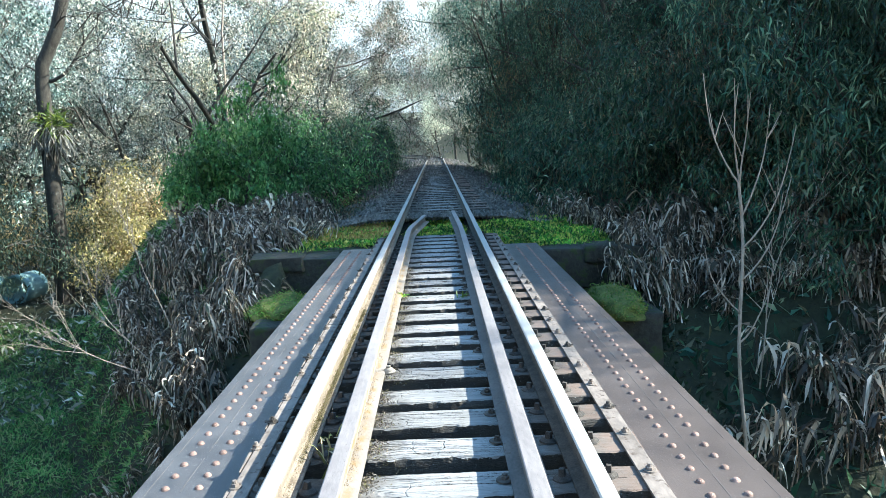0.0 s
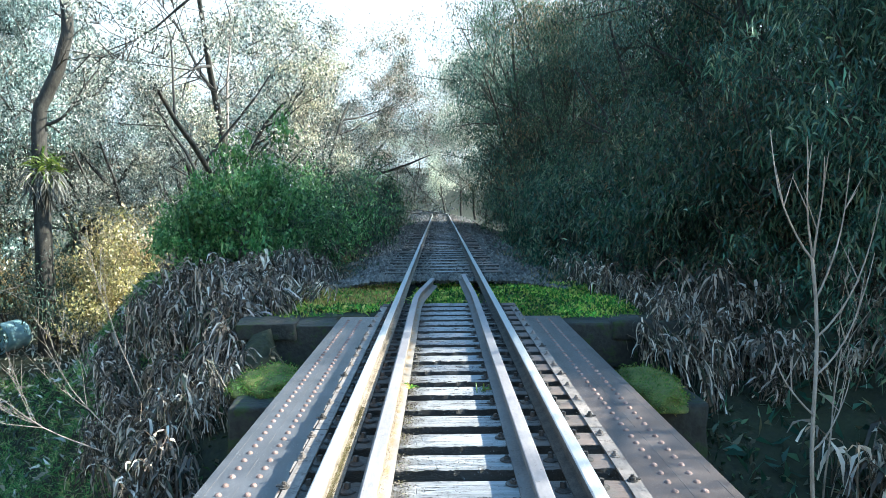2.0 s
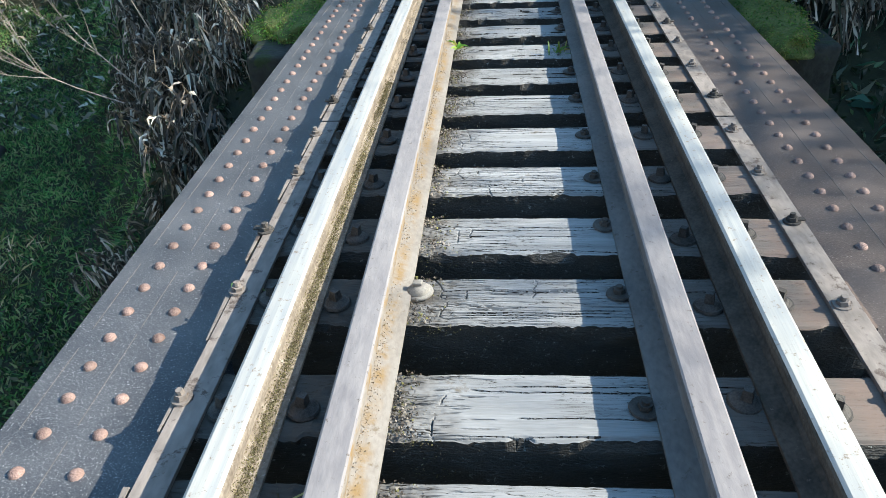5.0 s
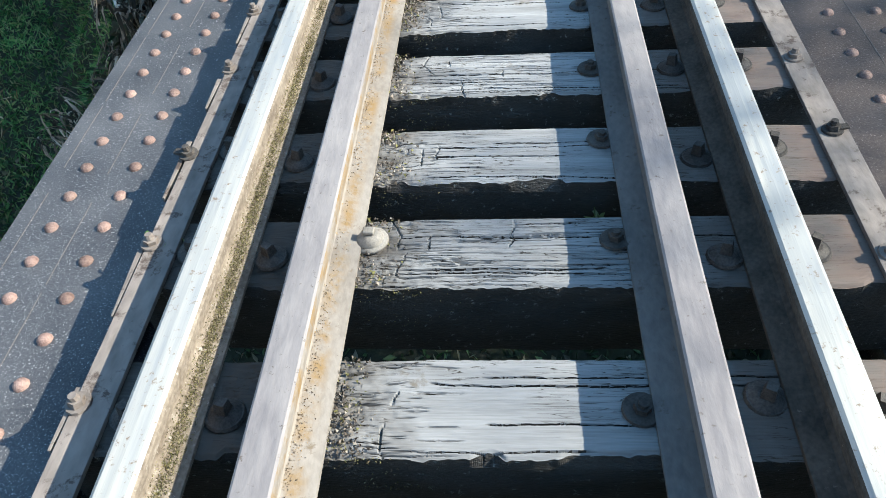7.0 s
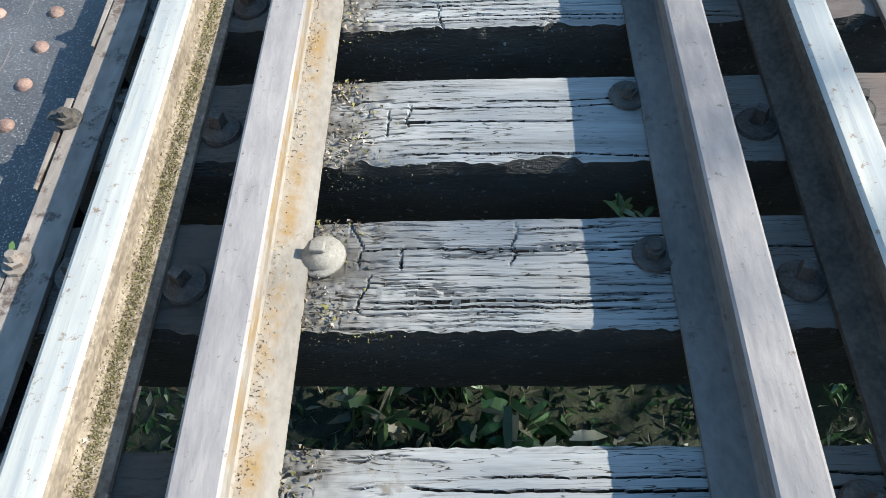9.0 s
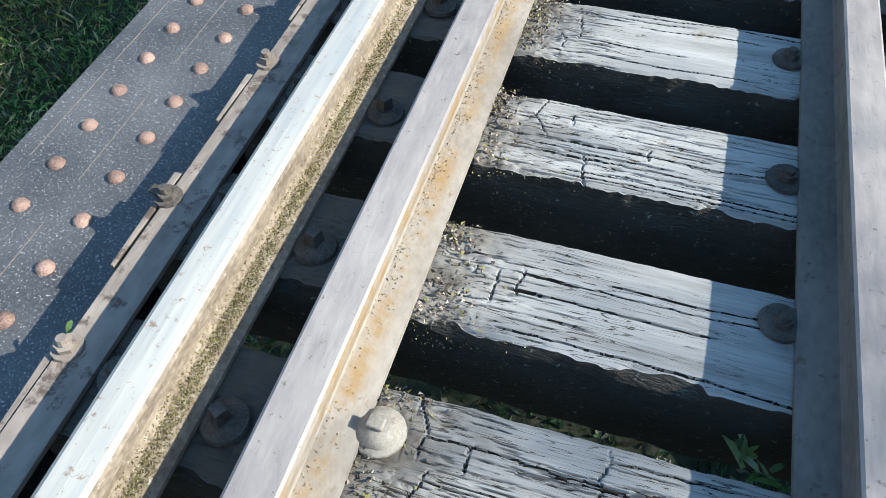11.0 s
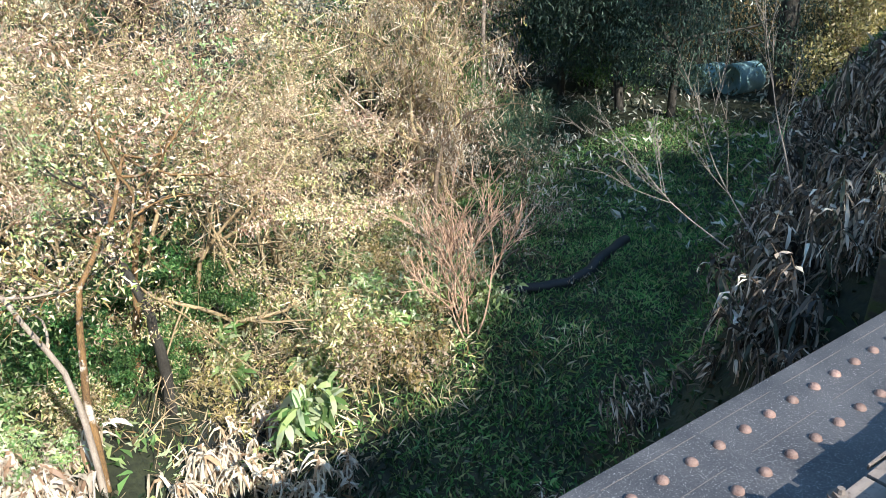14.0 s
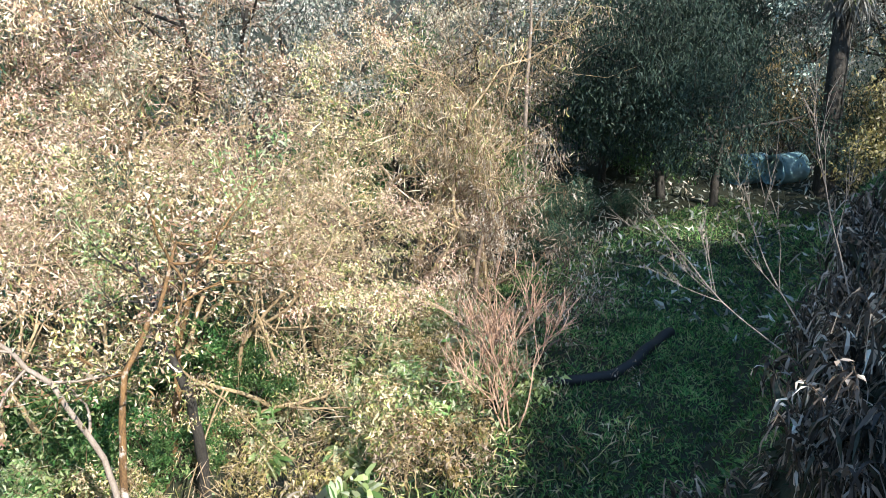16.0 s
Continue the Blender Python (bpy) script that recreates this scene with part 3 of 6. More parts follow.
bm = bmesh.new()
vs = [bm.verts.new((x, y, -4.17)) for x, y in ((16, -3), (16, 5), (-6, 9.5), (-9, 12.5), (-42, 19), (-42, 12), (-14, 8), (-9, 3), (-4, 1))]
bm.faces.new(vs)
tagged(part("water", bm, WATER), "shallow dark brook between overgrown banks", "brook", kind="structure")

# ---- the bridge ----
PROFILE = [(-0.0525, 0), (0.0525, 0), (0.0525, 0.009), (0.014, 0.021), (0.0075, 0.032), (0.0075, 0.076), (0.013, 0.081), (0.031, 0.085), (0.0325, 0.104), (0.0285, 0.111), (0.018, 0.1145), (0, 0.1155),
           (-0.018, 0.1145), (-0.0285, 0.111), (-0.0325, 0.104), (-0.031, 0.085), (-0.013, 0.081), (-0.0075, 0.076), (-0.0075, 0.032), (-0.014, 0.021), (-0.0525, 0.009)]


def rail_mesh(name, path, mats, foot=1.0, flat=False):
    """A flat-bottomed rail along path, points (x, y, z). mats: head, rest."""
    path = np.asarray(path, float)
    prof = np.array(PROFILE)
    low = prof[:, 1] < 0.01
    prof[low, 0] *= foot
    if not flat:
        prof[9:14] = [(0.0300, 0.1105), (0.0235, 0.1146), (0, 0.1157), (-0.0235, 0.1146), (-0.0300, 0.1105)]
    if flat:
        prof[9:14] = [(0.031, 0.1125), (0.027, 0.1150), (0, 0.1155), (-0.027, 0.1150), (-0.031, 0.1125)]
    k = len(prof)
    d = np.gradient(path[:, :2], axis=0)
    d /= np.linalg.norm(d, axis=1)[:, None]
    nrm = np.stack([d[:, 1], -d[:, 0]], 1)
    v = np.zeros((len(path), k, 3))
    v[:, :, :2] = path[:, None, :2] + prof[None, :, 0:1] * nrm[:, None, :]
    v[:, :, 2] = path[:, None, 2] + prof[None, :, 1]
    n = len(path)
    i = np.arange(n - 1)[:, None] * k + np.arange(k)[None, :]
    j = np.arange(n - 1)[:, None] * k + (np.arange(k)[None, :] + 1) % k
    f = np.stack([i, j, j + k, i + k], -1)
    head = np.zeros(k, int) + 1
    head[9:13] = 0
    fm = np.broadcast_to(head, (n - 1, k)).reshape(-1)
    me = array_mesh(name, v.reshape(-1, 3), f.reshape(-1, 4), mats, False, fm)
    me.polygons.foreach_set("use_smooth", np.zeros(len(fm), bool))
    b = bmesh.new()
    b.from_mesh(me)
    b.verts.ensure_lookup_table()
    for e in (range(k - 1, -1, -1), range((n - 1) * k, n * k)):
        b.faces.new([b.verts[q] for q in e]).material_index = 1
    b.to_mesh(me)
    b.free()
    return me


RAIL_Z = 0.002
ys = np.concatenate([np.linspace(-6, 50, 60), np.linspace(51, 95, 60)])
SLEEPERS = [4.07 - 0.32 * k for k in range(21, 0, -1)] + [4.07, 4.365, 4.724, 5.029, 5.359, 5.672] + [5.672 + 0.32 * k for k in range(1, 16)]


def bolt_mesh(name, kind, mat, seed=0):
    """Fastenings: washer and nut, screw spike with a clip, or a domed head."""
    b, r = bmesh.new(), random.Random(seed)
    if kind == "hook":
        disc(b, (0, 0, 0), 0.024, 0.023, 0, 0.006, 12)
        disc(b, (0, 0, 0), 0.016, 0.015, 0.006, 0.020, 6, pose(0, 0, 0, r.uniform(-8, 8), r.uniform(-8, 8), 15))
        disc(b, (0, 0, 0), 0.009, 0.008, 0.020, 0.034, 8, pose(0, 0, 0, r.uniform(-6, 6), r.uniform(-6, 6), 0))
        if seed == 0:
            box(b, -0.034, 0.004, -0.009, 0.009, 0.005, 0.012, 0.002)
    elif kind == "screw":
        disc(b, (0, 0, 0), 0.036, 0.033, 0, 0.006, 18)
        disc(b, (0, 0, 0), 0.030, 0.017, 0.006, 0.014, 18)
        disc(b, (0, 0, 0), 0.0165, 0.0125, 0.014, 0.040, 4, pose(0, 0, 0, r.uniform(-5, 5), r.uniform(-5, 5), 20))
    elif kind == "stud":
        disc(b, (0, 0, 0), 0.033, 0.031, 0, 0.005, 18)
        disc(b, (0, 0, 0), 0.0155, 0.0145, 0.005, 0.017, 6, pose(0, 0, 0, 0, 0, 10))
        disc(b, (0, 0, 0), 0.009, 0.0085, 0.017, 0.024, 8)
    else:
        # a worn mushroom head, lopsided, over a broad washer
        disc(b, (0, 0, 0), 0.037, 0.035, -0.004, 0.003, 18)
        bmesh.ops.create_uvsphere(b, u_segments=18, v_segments=10, radius=0.029, matrix=Matrix.Translation((0, 0, 0.006)))
        for v in b.verts:
            if v.co.z > 0.004:
                v.co = Vector((v.co.x, v.co.y, v.co.z * 0.60)) * (1 + 0.16 * noise.noise(v.co * 55))
        box(b, -0.012, 0.012, -0.009, 0.009, 0.022, 0.031, 0.003)
    me = bpy.data.meshes.new(name)
    b.to_mesh(me)
    b.free()
    me.materials.append(mat)
    if kind == "dome":
        me.polygons.foreach_set("use_smooth", [True] * len(me.polygons))
    return me


HOOK = [bolt_mesh("hook_bolt", "hook", (BOLT, STRAP, STRAP)[s], s) for s in range(3)]
SCREW = bolt_mesh("screw_spike", "screw", BOLT)
GBOLT = bolt_mesh("guard_bolt", "dome", PALE_BOLT)
DARK_GBOLT = bolt_mesh("guard_bolt", "stud", BOLT)


def fasten(me, name, parent, x, y, z, turn):
    ob = mesh_ob(name, me, parent)
    ob.matrix_basis = pose(x, y, z, random.uniform(-4, 4), random.uniform(-4, 4), turn + random.uniform(-12, 12))
    return ob


for side, label in ((-1, "worn steel running rail with moss along its foot"), (1, "worn steel running rail with rusty web")):
    x = 0.5315 * side
    pts = np.stack([x + track_x(ys), ys, np.full_like(ys, RAIL_Z)], 1)
    rail = tagged(mesh_ob("rail", rail_mesh("rail", pts, [RAIL_TOP, RAIL_SIDE if side < 0 else SHADED_RAIL_SIDE])), label, "rail", "running rails of the track")
    for y in SLEEPERS:
        if y > -1:
            fasten(SCREW, "screw_spike", rail, x - 0.083 * side, y + random.uniform(-0.03, 0.03), 0.0, 180 if side > 0 else 180 + 180)
            fasten(SCREW, "screw_spike", rail, x + 0.083 * side, y + random.uniform(-0.03, 0.03), 0.0, 0 if side > 0 else 180)

gy2 = np.concatenate([np.linspace(-3.2, 10.2, 24), np.linspace(10.6, 12.95, 9)])
for side, label in ((-1, "weathered inner guard rail with ochre stains on its foot"), (1, "weathered inner guard rail with pitted grey head")):
    end = 12.4 if side < 0 else 12.95
    yy = gy2[gy2 <= end + 0.01]
    bend = np.clip(yy - 10.4, 0, None)
    gp = np.stack([side * (0.331 - (0.086 if side < 0 else 0.018) * bend), yy, RAIL_Z - 0.02 * smooth(10.5, 12.7, yy)], 1)
    guard = tagged(mesh_ob("guard_rail", rail_mesh("guard_rail", gp, [GUARD_STEEL, GUARD_FOOT if side < 0 else SHADED_GUARD_SIDE], 1.26, True)), label, "rail", "guard rails inside the track")
    for i, y in enumerate(SLEEPERS):
        if y < -1 or y > 10.2:
            continue
        if side > 0:
            fasten(DARK_GBOLT, "guard_bolt", guard, 0.246, y + random.uniform(-0.01, 0.04), 0.004, 0)
        elif abs(y - 4.724) < 0.01:
            fasten(GBOLT, "guard_bolt", guard, -0.247, 4.75, 0.006, 0)
        elif i % 5 == 2 and not 3 < y < 6.5:
            fasten(DARK_GBOLT, "guard_bolt", guard, -0.247, y, 0.004, 0)

# side straps with hook bolts over the sleeper ends
for side in (-1, 1):
    strap = empty("side_strap", (0.757 if side > 0 else -0.684, 0, 0))
    half = 0.034
    bar_home = strap if side < 0 else bar_home
    tagged(strap, "rusty flat iron bar bolted over the sleeper ends", "iron bar", "iron bars along the sleeper ends")
    y = -3.0
    while y < 10.2:
        b = bmesh.new()
        y2 = min(y + 4.4, 10.3)
        box(b, -half, half, y, y2, 0.001, 0.012, 0.002)
        part("bar", b, STRAP, strap)
        y = y2 + 0.012
    for i, sy in enumerate(SLEEPERS):
        if -1 < sy < 10.2:
            fasten(HOOK[i % 3], "hook_bolt", strap, -0.026 + random.uniform(-0.006, 0.006) if side < 0 else random.uniform(-0.010, 0.006), sy + random.uniform(-0.03, 0.05), 0.013, 0 if side < 0 else 180).scale = (1.0, 1.0, 0.8)

# rust-split slivers along the outer edge of one bar
for i, sy in enumerate(SLEEPERS):
    if 0 < sy < 9:
        b = bmesh.new()
        ln = random.uniform(0.07, 0.15)
        box(b, -0.009, 0.007, -ln, ln * 0.5, -0.006, 0.008, 0.002)
        for v in b.verts:
            v.co.x *= 1 - 0.7 * abs(v.co.y / ln) ** 2
        sliver = part("rust_flake", b, STRAP, bar_home)
        sliver.matrix_basis = pose(-0.044 + random.uniform(-0.004, 0.004), sy + random.uniform(-0.06, 0.02), 0.0, 0, 0, random.uniform(-2, 2))

# plate girders
bm = bmesh.new()
bmesh.ops.create_uvsphere(bm, u_segments=10, v_segments=6, radius=0.0175)
bmesh.ops.delete(bm, geom=[v for v in bm.verts if v.co.z < -0.001], context="VERTS")
for v in bm.verts:
    v.co.z *= 0.8
rivet_me = bpy.data.meshes.new("rivet")
bm.to_mesh(rivet_me)
bm.free()
rivet_me.materials.append(RIVET)
rivet_me.polygons.foreach_set("use_smooth", [True] * len(rivet_me.polygons))
PZ = -0.105
bm = bmesh.new()
box(bm, -0.0009, 0.0009, -0.5, 0.5, -0.0010, 0.0010)
seam_me = bpy.data.meshes.new("weld_seam")
bm.to_mesh(seam_me)
bm.free()
seam_me.materials.append(SCRATCH)
GIRDERS = ((-1, 0.760, 1.165, (0.925, 1.056)), (1, 0.845, 1.275, (0.99, 1.125)))
RIVETS = []
for side, x0, x1, rows in GIRDERS:
    girder = empty("bridge_girder", (0, 0, 0))
    tagged(girder, "riveted steel plate girder with worn dark paint", "bridge girder", "girders of the bridge")
    lo, hi = (min(side * x0, side * x1), max(side * x0, side * x1))
    wx = side * (rows[0] + rows[1]) / 2
    b = bmesh.new()
    box(b, lo, hi, -3.0, 10.25, PZ - 0.014, PZ, 0.003)
    part("top_plate", b, PLATE if side < 0 else RUSTY_PLATE, girder)
    b = bmesh.new()
    box(b, lo + 0.02, hi - 0.02, -2.98, 10.2, PZ - 0.026, PZ - 0.0145)
    part("lower_plate", b, PLATE, girder)
    b = bmesh.new()
    box(b, wx - 0.006, wx + 0.006, -2.98, 10.2, -0.72, PZ - 0.0265)
    part("web", b, PLATE, girder)
    b = bmesh.new()
    box(b, wx - 0.15, wx + 0.15, -2.98, 10.2, -0.745, -0.7205)
    part("bottom_flange", b, PLATE, girder)
    b = bmesh.new()
    box(b, min(wx - side * 0.008, wx - side * 0.27), max(wx - side * 0.008, wx - side * 0.27), -2.98, 10.2, -0.225, -0.205)
    part("bearing_shelf", b, PLATE, girder)
    for k in range(9):
        b = bmesh.new()
        yk = -2.4 + 1.5 * k
        box(b, min(wx + side * 0.007, wx + side * 0.09), max(wx + side * 0.007, wx + side * 0.09), yk, yk + 0.012, -0.72, PZ - 0.027)
        part("stiffener", b, PLATE, girder)
    for sx in (wx, side * (x1 - 0.045)):
        for k in range(36):
            ob = mesh_ob("weld_seam", seam_me, girder)
            ob.matrix_basis = pose(sx, -2.7 + k * 0.36 + random.uniform(0, 0.05), PZ + 0.0003) @ Matrix.Diagonal((1, random.uniform(0.24, 0.36), 1, 1))
    RIVETS.append((girder, side, rows))

# sleepers on the bridge
def lattice(rng, x, y, sx, sy):
    """Smooth noise from -1 to 1 over x and y, with cells of sx by sy metres."""
    g = rng.uniform(-1, 1, (64, 64))
    u, w = x / sx + 400.0, y / sy + 400.0
    i, j = np.floor(u).astype(int), np.floor(w).astype(int)
    a, c = u - i, w - j
    a, c = a * a * (3 - 2 * a), c * c * (3 - 2 * c)
    i, j = i % 63, j % 63
    return g[i, j] * (1 - a) * (1 - c) + g[i + 1, j] * a * (1 - c) + g[i, j + 1] * (1 - a) * c + g[i + 1, j + 1] * a * c


def crack_field(rng, X, Y, width, checked):
    """Depth of the splits in a weathered top: long ones along the grain, short checks and cross breaks in its rotten part."""
    d = np.zeros_like(X)
    rot = rng.uniform(-0.15, -0.05)
    lines = [(rng.uniform(-0.48, 0.48) * width, rng.uniform(-0.25, 0.0), rng.uniform(0.25, 0.75), rng.uniform(0.0007, 0.0013), rng.uniform(0.010, 0.022)) for _ in range(rng.integers(3, 6))]
    lines += [(rng.uniform(-0.5, 0.5) * width, rng.uniform(-0.28, rot), rng.uniform(0.03, 0.12), rng.uniform(0.0006, 0.0011), rng.uniform(0.005, 0.010)) for _ in range(40)]
    if checked:
        lines += [(rng.uniform(-0.5, 0.5) * width, rng.uniform(-0.2, 0.2), rng.uniform(0.04, 0.22), rng.uniform(0.0006, 0.0010), rng.uniform(0.005, 0.010)) for _ in range(60)]
    bend = 0.006 * lattice(rng, X, Y, 0.13, 0.08) + 0.0012 * lattice(rng, X, Y, 0.02, 0.02)
    for y0, xa, span, w, depth in lines:
        taper = smooth(0, 0.03, X - xa) * smooth(0, 0.03, xa + span - X)
        d = np.maximum(d, depth * taper * np.exp(-((Y - y0 + bend) / w) ** 2))
    for _ in range(rng.integers(1, 4) + (3 if checked else 0)):
        x0, y0, half = rng.uniform(-0.24, rot if not checked else 0.05), rng.uniform(-0.4, 0.4) * width, rng.uniform(0.08, 0.3) * width
        xc = x0 + 0.016 * lattice(rng, X * 0, Y, 1.0, 0.05) + 0.004 * lattice(rng, X * 0, Y, 1.0, 0.012)
        d = np.maximum(d, 0.009 * smooth(half, half * 0.6, np.abs(Y - y0)) * np.exp(-((X - xc) / 0.0014) ** 2))
    return d


def sleeper_mesh(seed, x0, x1, width, height, nx, ny, cracked=True, checked=False):
    """A sleeper from x0 to x1, its worn middle stretch meshed more finely when it is cracked."""
    rng = np.random.default_rng(seed)
    if cracked:
        u = np.concatenate([np.linspace(x0, -0.31, nx // 7), np.linspace(-0.30, 0.27, nx - 2 * (nx // 7)), np.linspace(0.28, x1, nx // 7)])
    else:
        u = np.linspace(x0, x1, nx)
    nx = len(u)
    X, W = np.meshgrid(u, np.linspace(-0.5, 0.5, ny), indexing="ij")
    rag = 0.6 * lattice(rng, u, 0 * u, 0.05, 1.0) + 0.5 * lattice(rng, u, 0 * u + 9, 0.013, 1.0)
    rag2 = 0.6 * lattice(rng, u, 0 * u + 3, 0.05, 1.0) + 0.5 * lattice(rng, u, 0 * u + 5, 0.013, 1.0)
    chip = 0.012 * smooth(0.35, 0.8, lattice(rng, u, 0 * u + 7, 0.07, 1.0))
    edge = np.where(W < 0, (0.0035 * rag - chip)[:, None], (0.0035 * rag2)[:, None])
    Y = W * width + edge * 2 * np.abs(W) * np.sign(W)
    worn = smooth(-0.10, -0.24, X) * (0.6 + 0.4 * lattice(rng, X, Y, 0.05, 0.04))
    Z = 0.0016 * lattice(rng, X, Y, 0.2, 0.06) + 0.0007 * lattice(rng, X, Y, 0.05, 0.006) + 0.0005 * lattice(rng, X, Y, 0.02, 0.003)
    Z = Z - worn * (0.007 + 0.005 * lattice(rng, X, Y, 0.025, 0.018) + 0.003 * lattice(rng, X, Y, 0.010, 0.008))
    Z -= 0.006 * smooth(0.455, 0.5, np.abs(W)) * (0.7 + 0.5 * np.where(W < 0, rag[:, None], rag2[:, None]))
    deep = crack_field(rng, X, Y, width, checked) if cracked else np.zeros_like(X)
    Z -= deep
    top = np.stack([X, Y, np.minimum(Z, 0.0020)], -1)
    V, F, M = [top.reshape(-1, 3)], [], []
    i = np.arange(nx - 1)[:, None] * ny + np.arange(ny - 1)[None, :]
    F.append(np.stack([i, i + ny, i + ny + 1, i + 1], -1).reshape(-1, 4))
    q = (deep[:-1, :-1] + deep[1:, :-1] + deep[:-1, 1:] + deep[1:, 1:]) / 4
    # faces deep in a split get the grime-and-shade colour
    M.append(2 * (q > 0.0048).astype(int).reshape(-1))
    ring = np.concatenate([np.arange(nx) * ny, (nx - 1) * ny + np.arange(1, ny), (np.arange(nx - 2, -1, -1)) * ny + ny - 1, np.arange(ny - 2, 0, -1)])
    base = nx * ny
    prev = ring
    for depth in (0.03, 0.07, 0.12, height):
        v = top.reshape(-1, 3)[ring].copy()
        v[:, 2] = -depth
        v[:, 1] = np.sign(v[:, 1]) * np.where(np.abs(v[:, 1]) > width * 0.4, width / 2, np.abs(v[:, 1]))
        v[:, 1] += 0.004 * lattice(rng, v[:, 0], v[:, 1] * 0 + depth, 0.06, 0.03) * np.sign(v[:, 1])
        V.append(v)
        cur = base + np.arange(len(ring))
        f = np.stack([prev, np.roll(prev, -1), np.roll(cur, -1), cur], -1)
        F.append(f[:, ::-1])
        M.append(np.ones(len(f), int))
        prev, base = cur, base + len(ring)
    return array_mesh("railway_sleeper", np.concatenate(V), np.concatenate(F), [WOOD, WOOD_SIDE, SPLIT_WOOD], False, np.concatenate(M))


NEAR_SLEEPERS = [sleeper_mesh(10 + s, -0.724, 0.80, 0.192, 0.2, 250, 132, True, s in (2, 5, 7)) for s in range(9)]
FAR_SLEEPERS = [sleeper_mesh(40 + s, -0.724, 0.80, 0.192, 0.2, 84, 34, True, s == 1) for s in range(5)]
for i, y in enumerate(SLEEPERS):
    near = 3.4 < y < 6.1
    me = NEAR_SLEEPERS[i % 9] if near else FAR_SLEEPERS[i % 5]
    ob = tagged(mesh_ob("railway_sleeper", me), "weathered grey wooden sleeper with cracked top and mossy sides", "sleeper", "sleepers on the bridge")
    ob.matrix_basis = pose(random.uniform(-0.007, 0.007), y, -0.0005, 0, 0, random.uniform(-0.5, 0.5))

# abutment on the far bank
def rough_block(name, x0, x1, y0, y1, z0, z1, parent, mat=CONCRETE, n=0.16, amp=0.03, seed=0.0):
    b = bmesh.new()
    box(b, x0, x1, y0, y1, z0, z1, 0.03)
    cuts = int(max(x1 - x0, y1 - y0, z1 - z0) / n)
    bmesh.ops.subdivide_edges(b, edges=[e for e in b.edges if e.calc_length() > n * 2], cuts=min(cuts, 14), use_grid_fill=True)
    for v in b.verts:
        v.co += v.normal * amp * noise.noise(v.co * 3.0 + Vector((seed, 0, 0))) if v.normal.length > 0 else Vector()
    return part(name, b, mat, parent, smooth=True)


abutment = tagged(empty("abutment", (0, 0, 0)), "dark damp masonry abutment with moss on its shelf", "abutment")
rough_block("back_wall", -1.98, 2.60, 10.46, 10.95, -0.76, -0.23, abutment, seed=1)
rough_block("bearing_shelf", -2.1, 2.5, 8.95, 10.95, -4.2, -0.765, abutment, seed=2)
rough_block("coping_stone", -2.42, -1.72, 10.42, 11.0, -0.40, -0.20, abutment, seed=3)
rough_block("coping_stone", 1.92, 2.74, 10.42, 11.0, -0.42, -0.21, abutment, seed=4)
near_abutment = tagged(empty("abutment", (0, 0, 0)), "masonry abutment under the bridge's other end", "abutment")
rough_block("bearing_shelf", -2.0, 2.0, -4.5, -2.3, -4.2, -0.765, near_abutment, seed=5)
rough_block("back_wall", -2.0, 2.0, -4.5, -3.1, -0.76, -0.23, near_abutment, seed=6)

# track on the embankment
rng = np.random.default_rng(5)
ground_sleeper = [sleeper_mesh(60 + s, -0.975, 0.975, 0.19, 0.16, 40, 9, False) for s in range(3)]
y = 14.35
while y < 75:
    ob = tagged(mesh_ob("railway_sleeper", ground_sleeper[random.randrange(3)]), "grey wooden sleeper half sunk in ballast", "sleeper", "sleepers on the embankment")
    slope = -2 * max(0, y - 52) / 170
    ob.matrix_basis = pose(float(track_x(y)) + random.uniform(-0.04, 0.04), y, -0.004, 0, random.uniform(-0.8, 0.8), math.degrees(math.atan(-slope)) + random.uniform(-1.5, 1.5))
    y += 0.62 + random.uniform(-0.04, 0.06)


def ballast_stones(n):
    """Broken stone over the bed beyond the grass, coarser geometry farther off."""
    d = 13.4 + (60 - 13.4) * rng.random(n) ** 1.6
    off = rng.normal(0, 1.0, n)
    off = np.clip(off, -2.0, 2.0)
    x = off + track_x(d)
    z = np.interp(np.abs(off), [0, 0.75, 1.1, 2.0], [-0.05, -0.05, -0.06, -0.22])
    r = rng.uniform(0.022, 0.052, n) * np.where(d > 28, 1.5, 1.0)
    oct_v = np.array([(1, 0, 0), (-1, 0, 0), (0, 1, 0), (0, -1, 0), (0, 0, 1), (0, 0, -1)], float)
    oct_f = np.array([(0, 2, 4), (2, 1, 4), (1, 3, 4), (3, 0, 4), (2, 0, 5), (1, 2, 5), (3, 1, 5), (0, 3, 5)])
    v = oct_v[None] * r[:, None, None] * rng.uniform(0.6, 1.3, (n, 6, 1)) + rng.normal(0, 0.15, (n, 6, 3)) * r[:, None, None]
    v += np.stack([x, d, z], -1)[:, None, :]
    return v.reshape(-1, 3), (np.arange(n)[:, None, None] * 6 + oct_f[None]).reshape(-1, 3)


v, f = ballast_stones(19000)
tagged(mesh_ob("ballast", array_mesh("ballast", v, f, BALLAST)), "loose grey broken stone round the sleepers", "ballast", kind="stuff")
bm = bmesh.new()
bed = [(-2.0, -0.30), (-1.2, -0.10), (-0.8, -0.075), (0.8, -0.075), (1.2, -0.10), (2.0, -0.30)]
yy = np.concatenate([[12.8, 13.4, 13.9], np.linspace(14.4, 80, 60)])
rows = [[bm.verts.new((bx + float(track_x(q)), q, bz - 0.03 - 0.30 * float(smooth(15.2, 13.0, q)))) for bx, bz in bed] for q in yy]
for a, c in zip(rows[:-1], rows[1:]):
    for k in range(len(bed) - 1):
        bm.faces.new((a[k], a[k + 1], c[k + 1], c[k]))
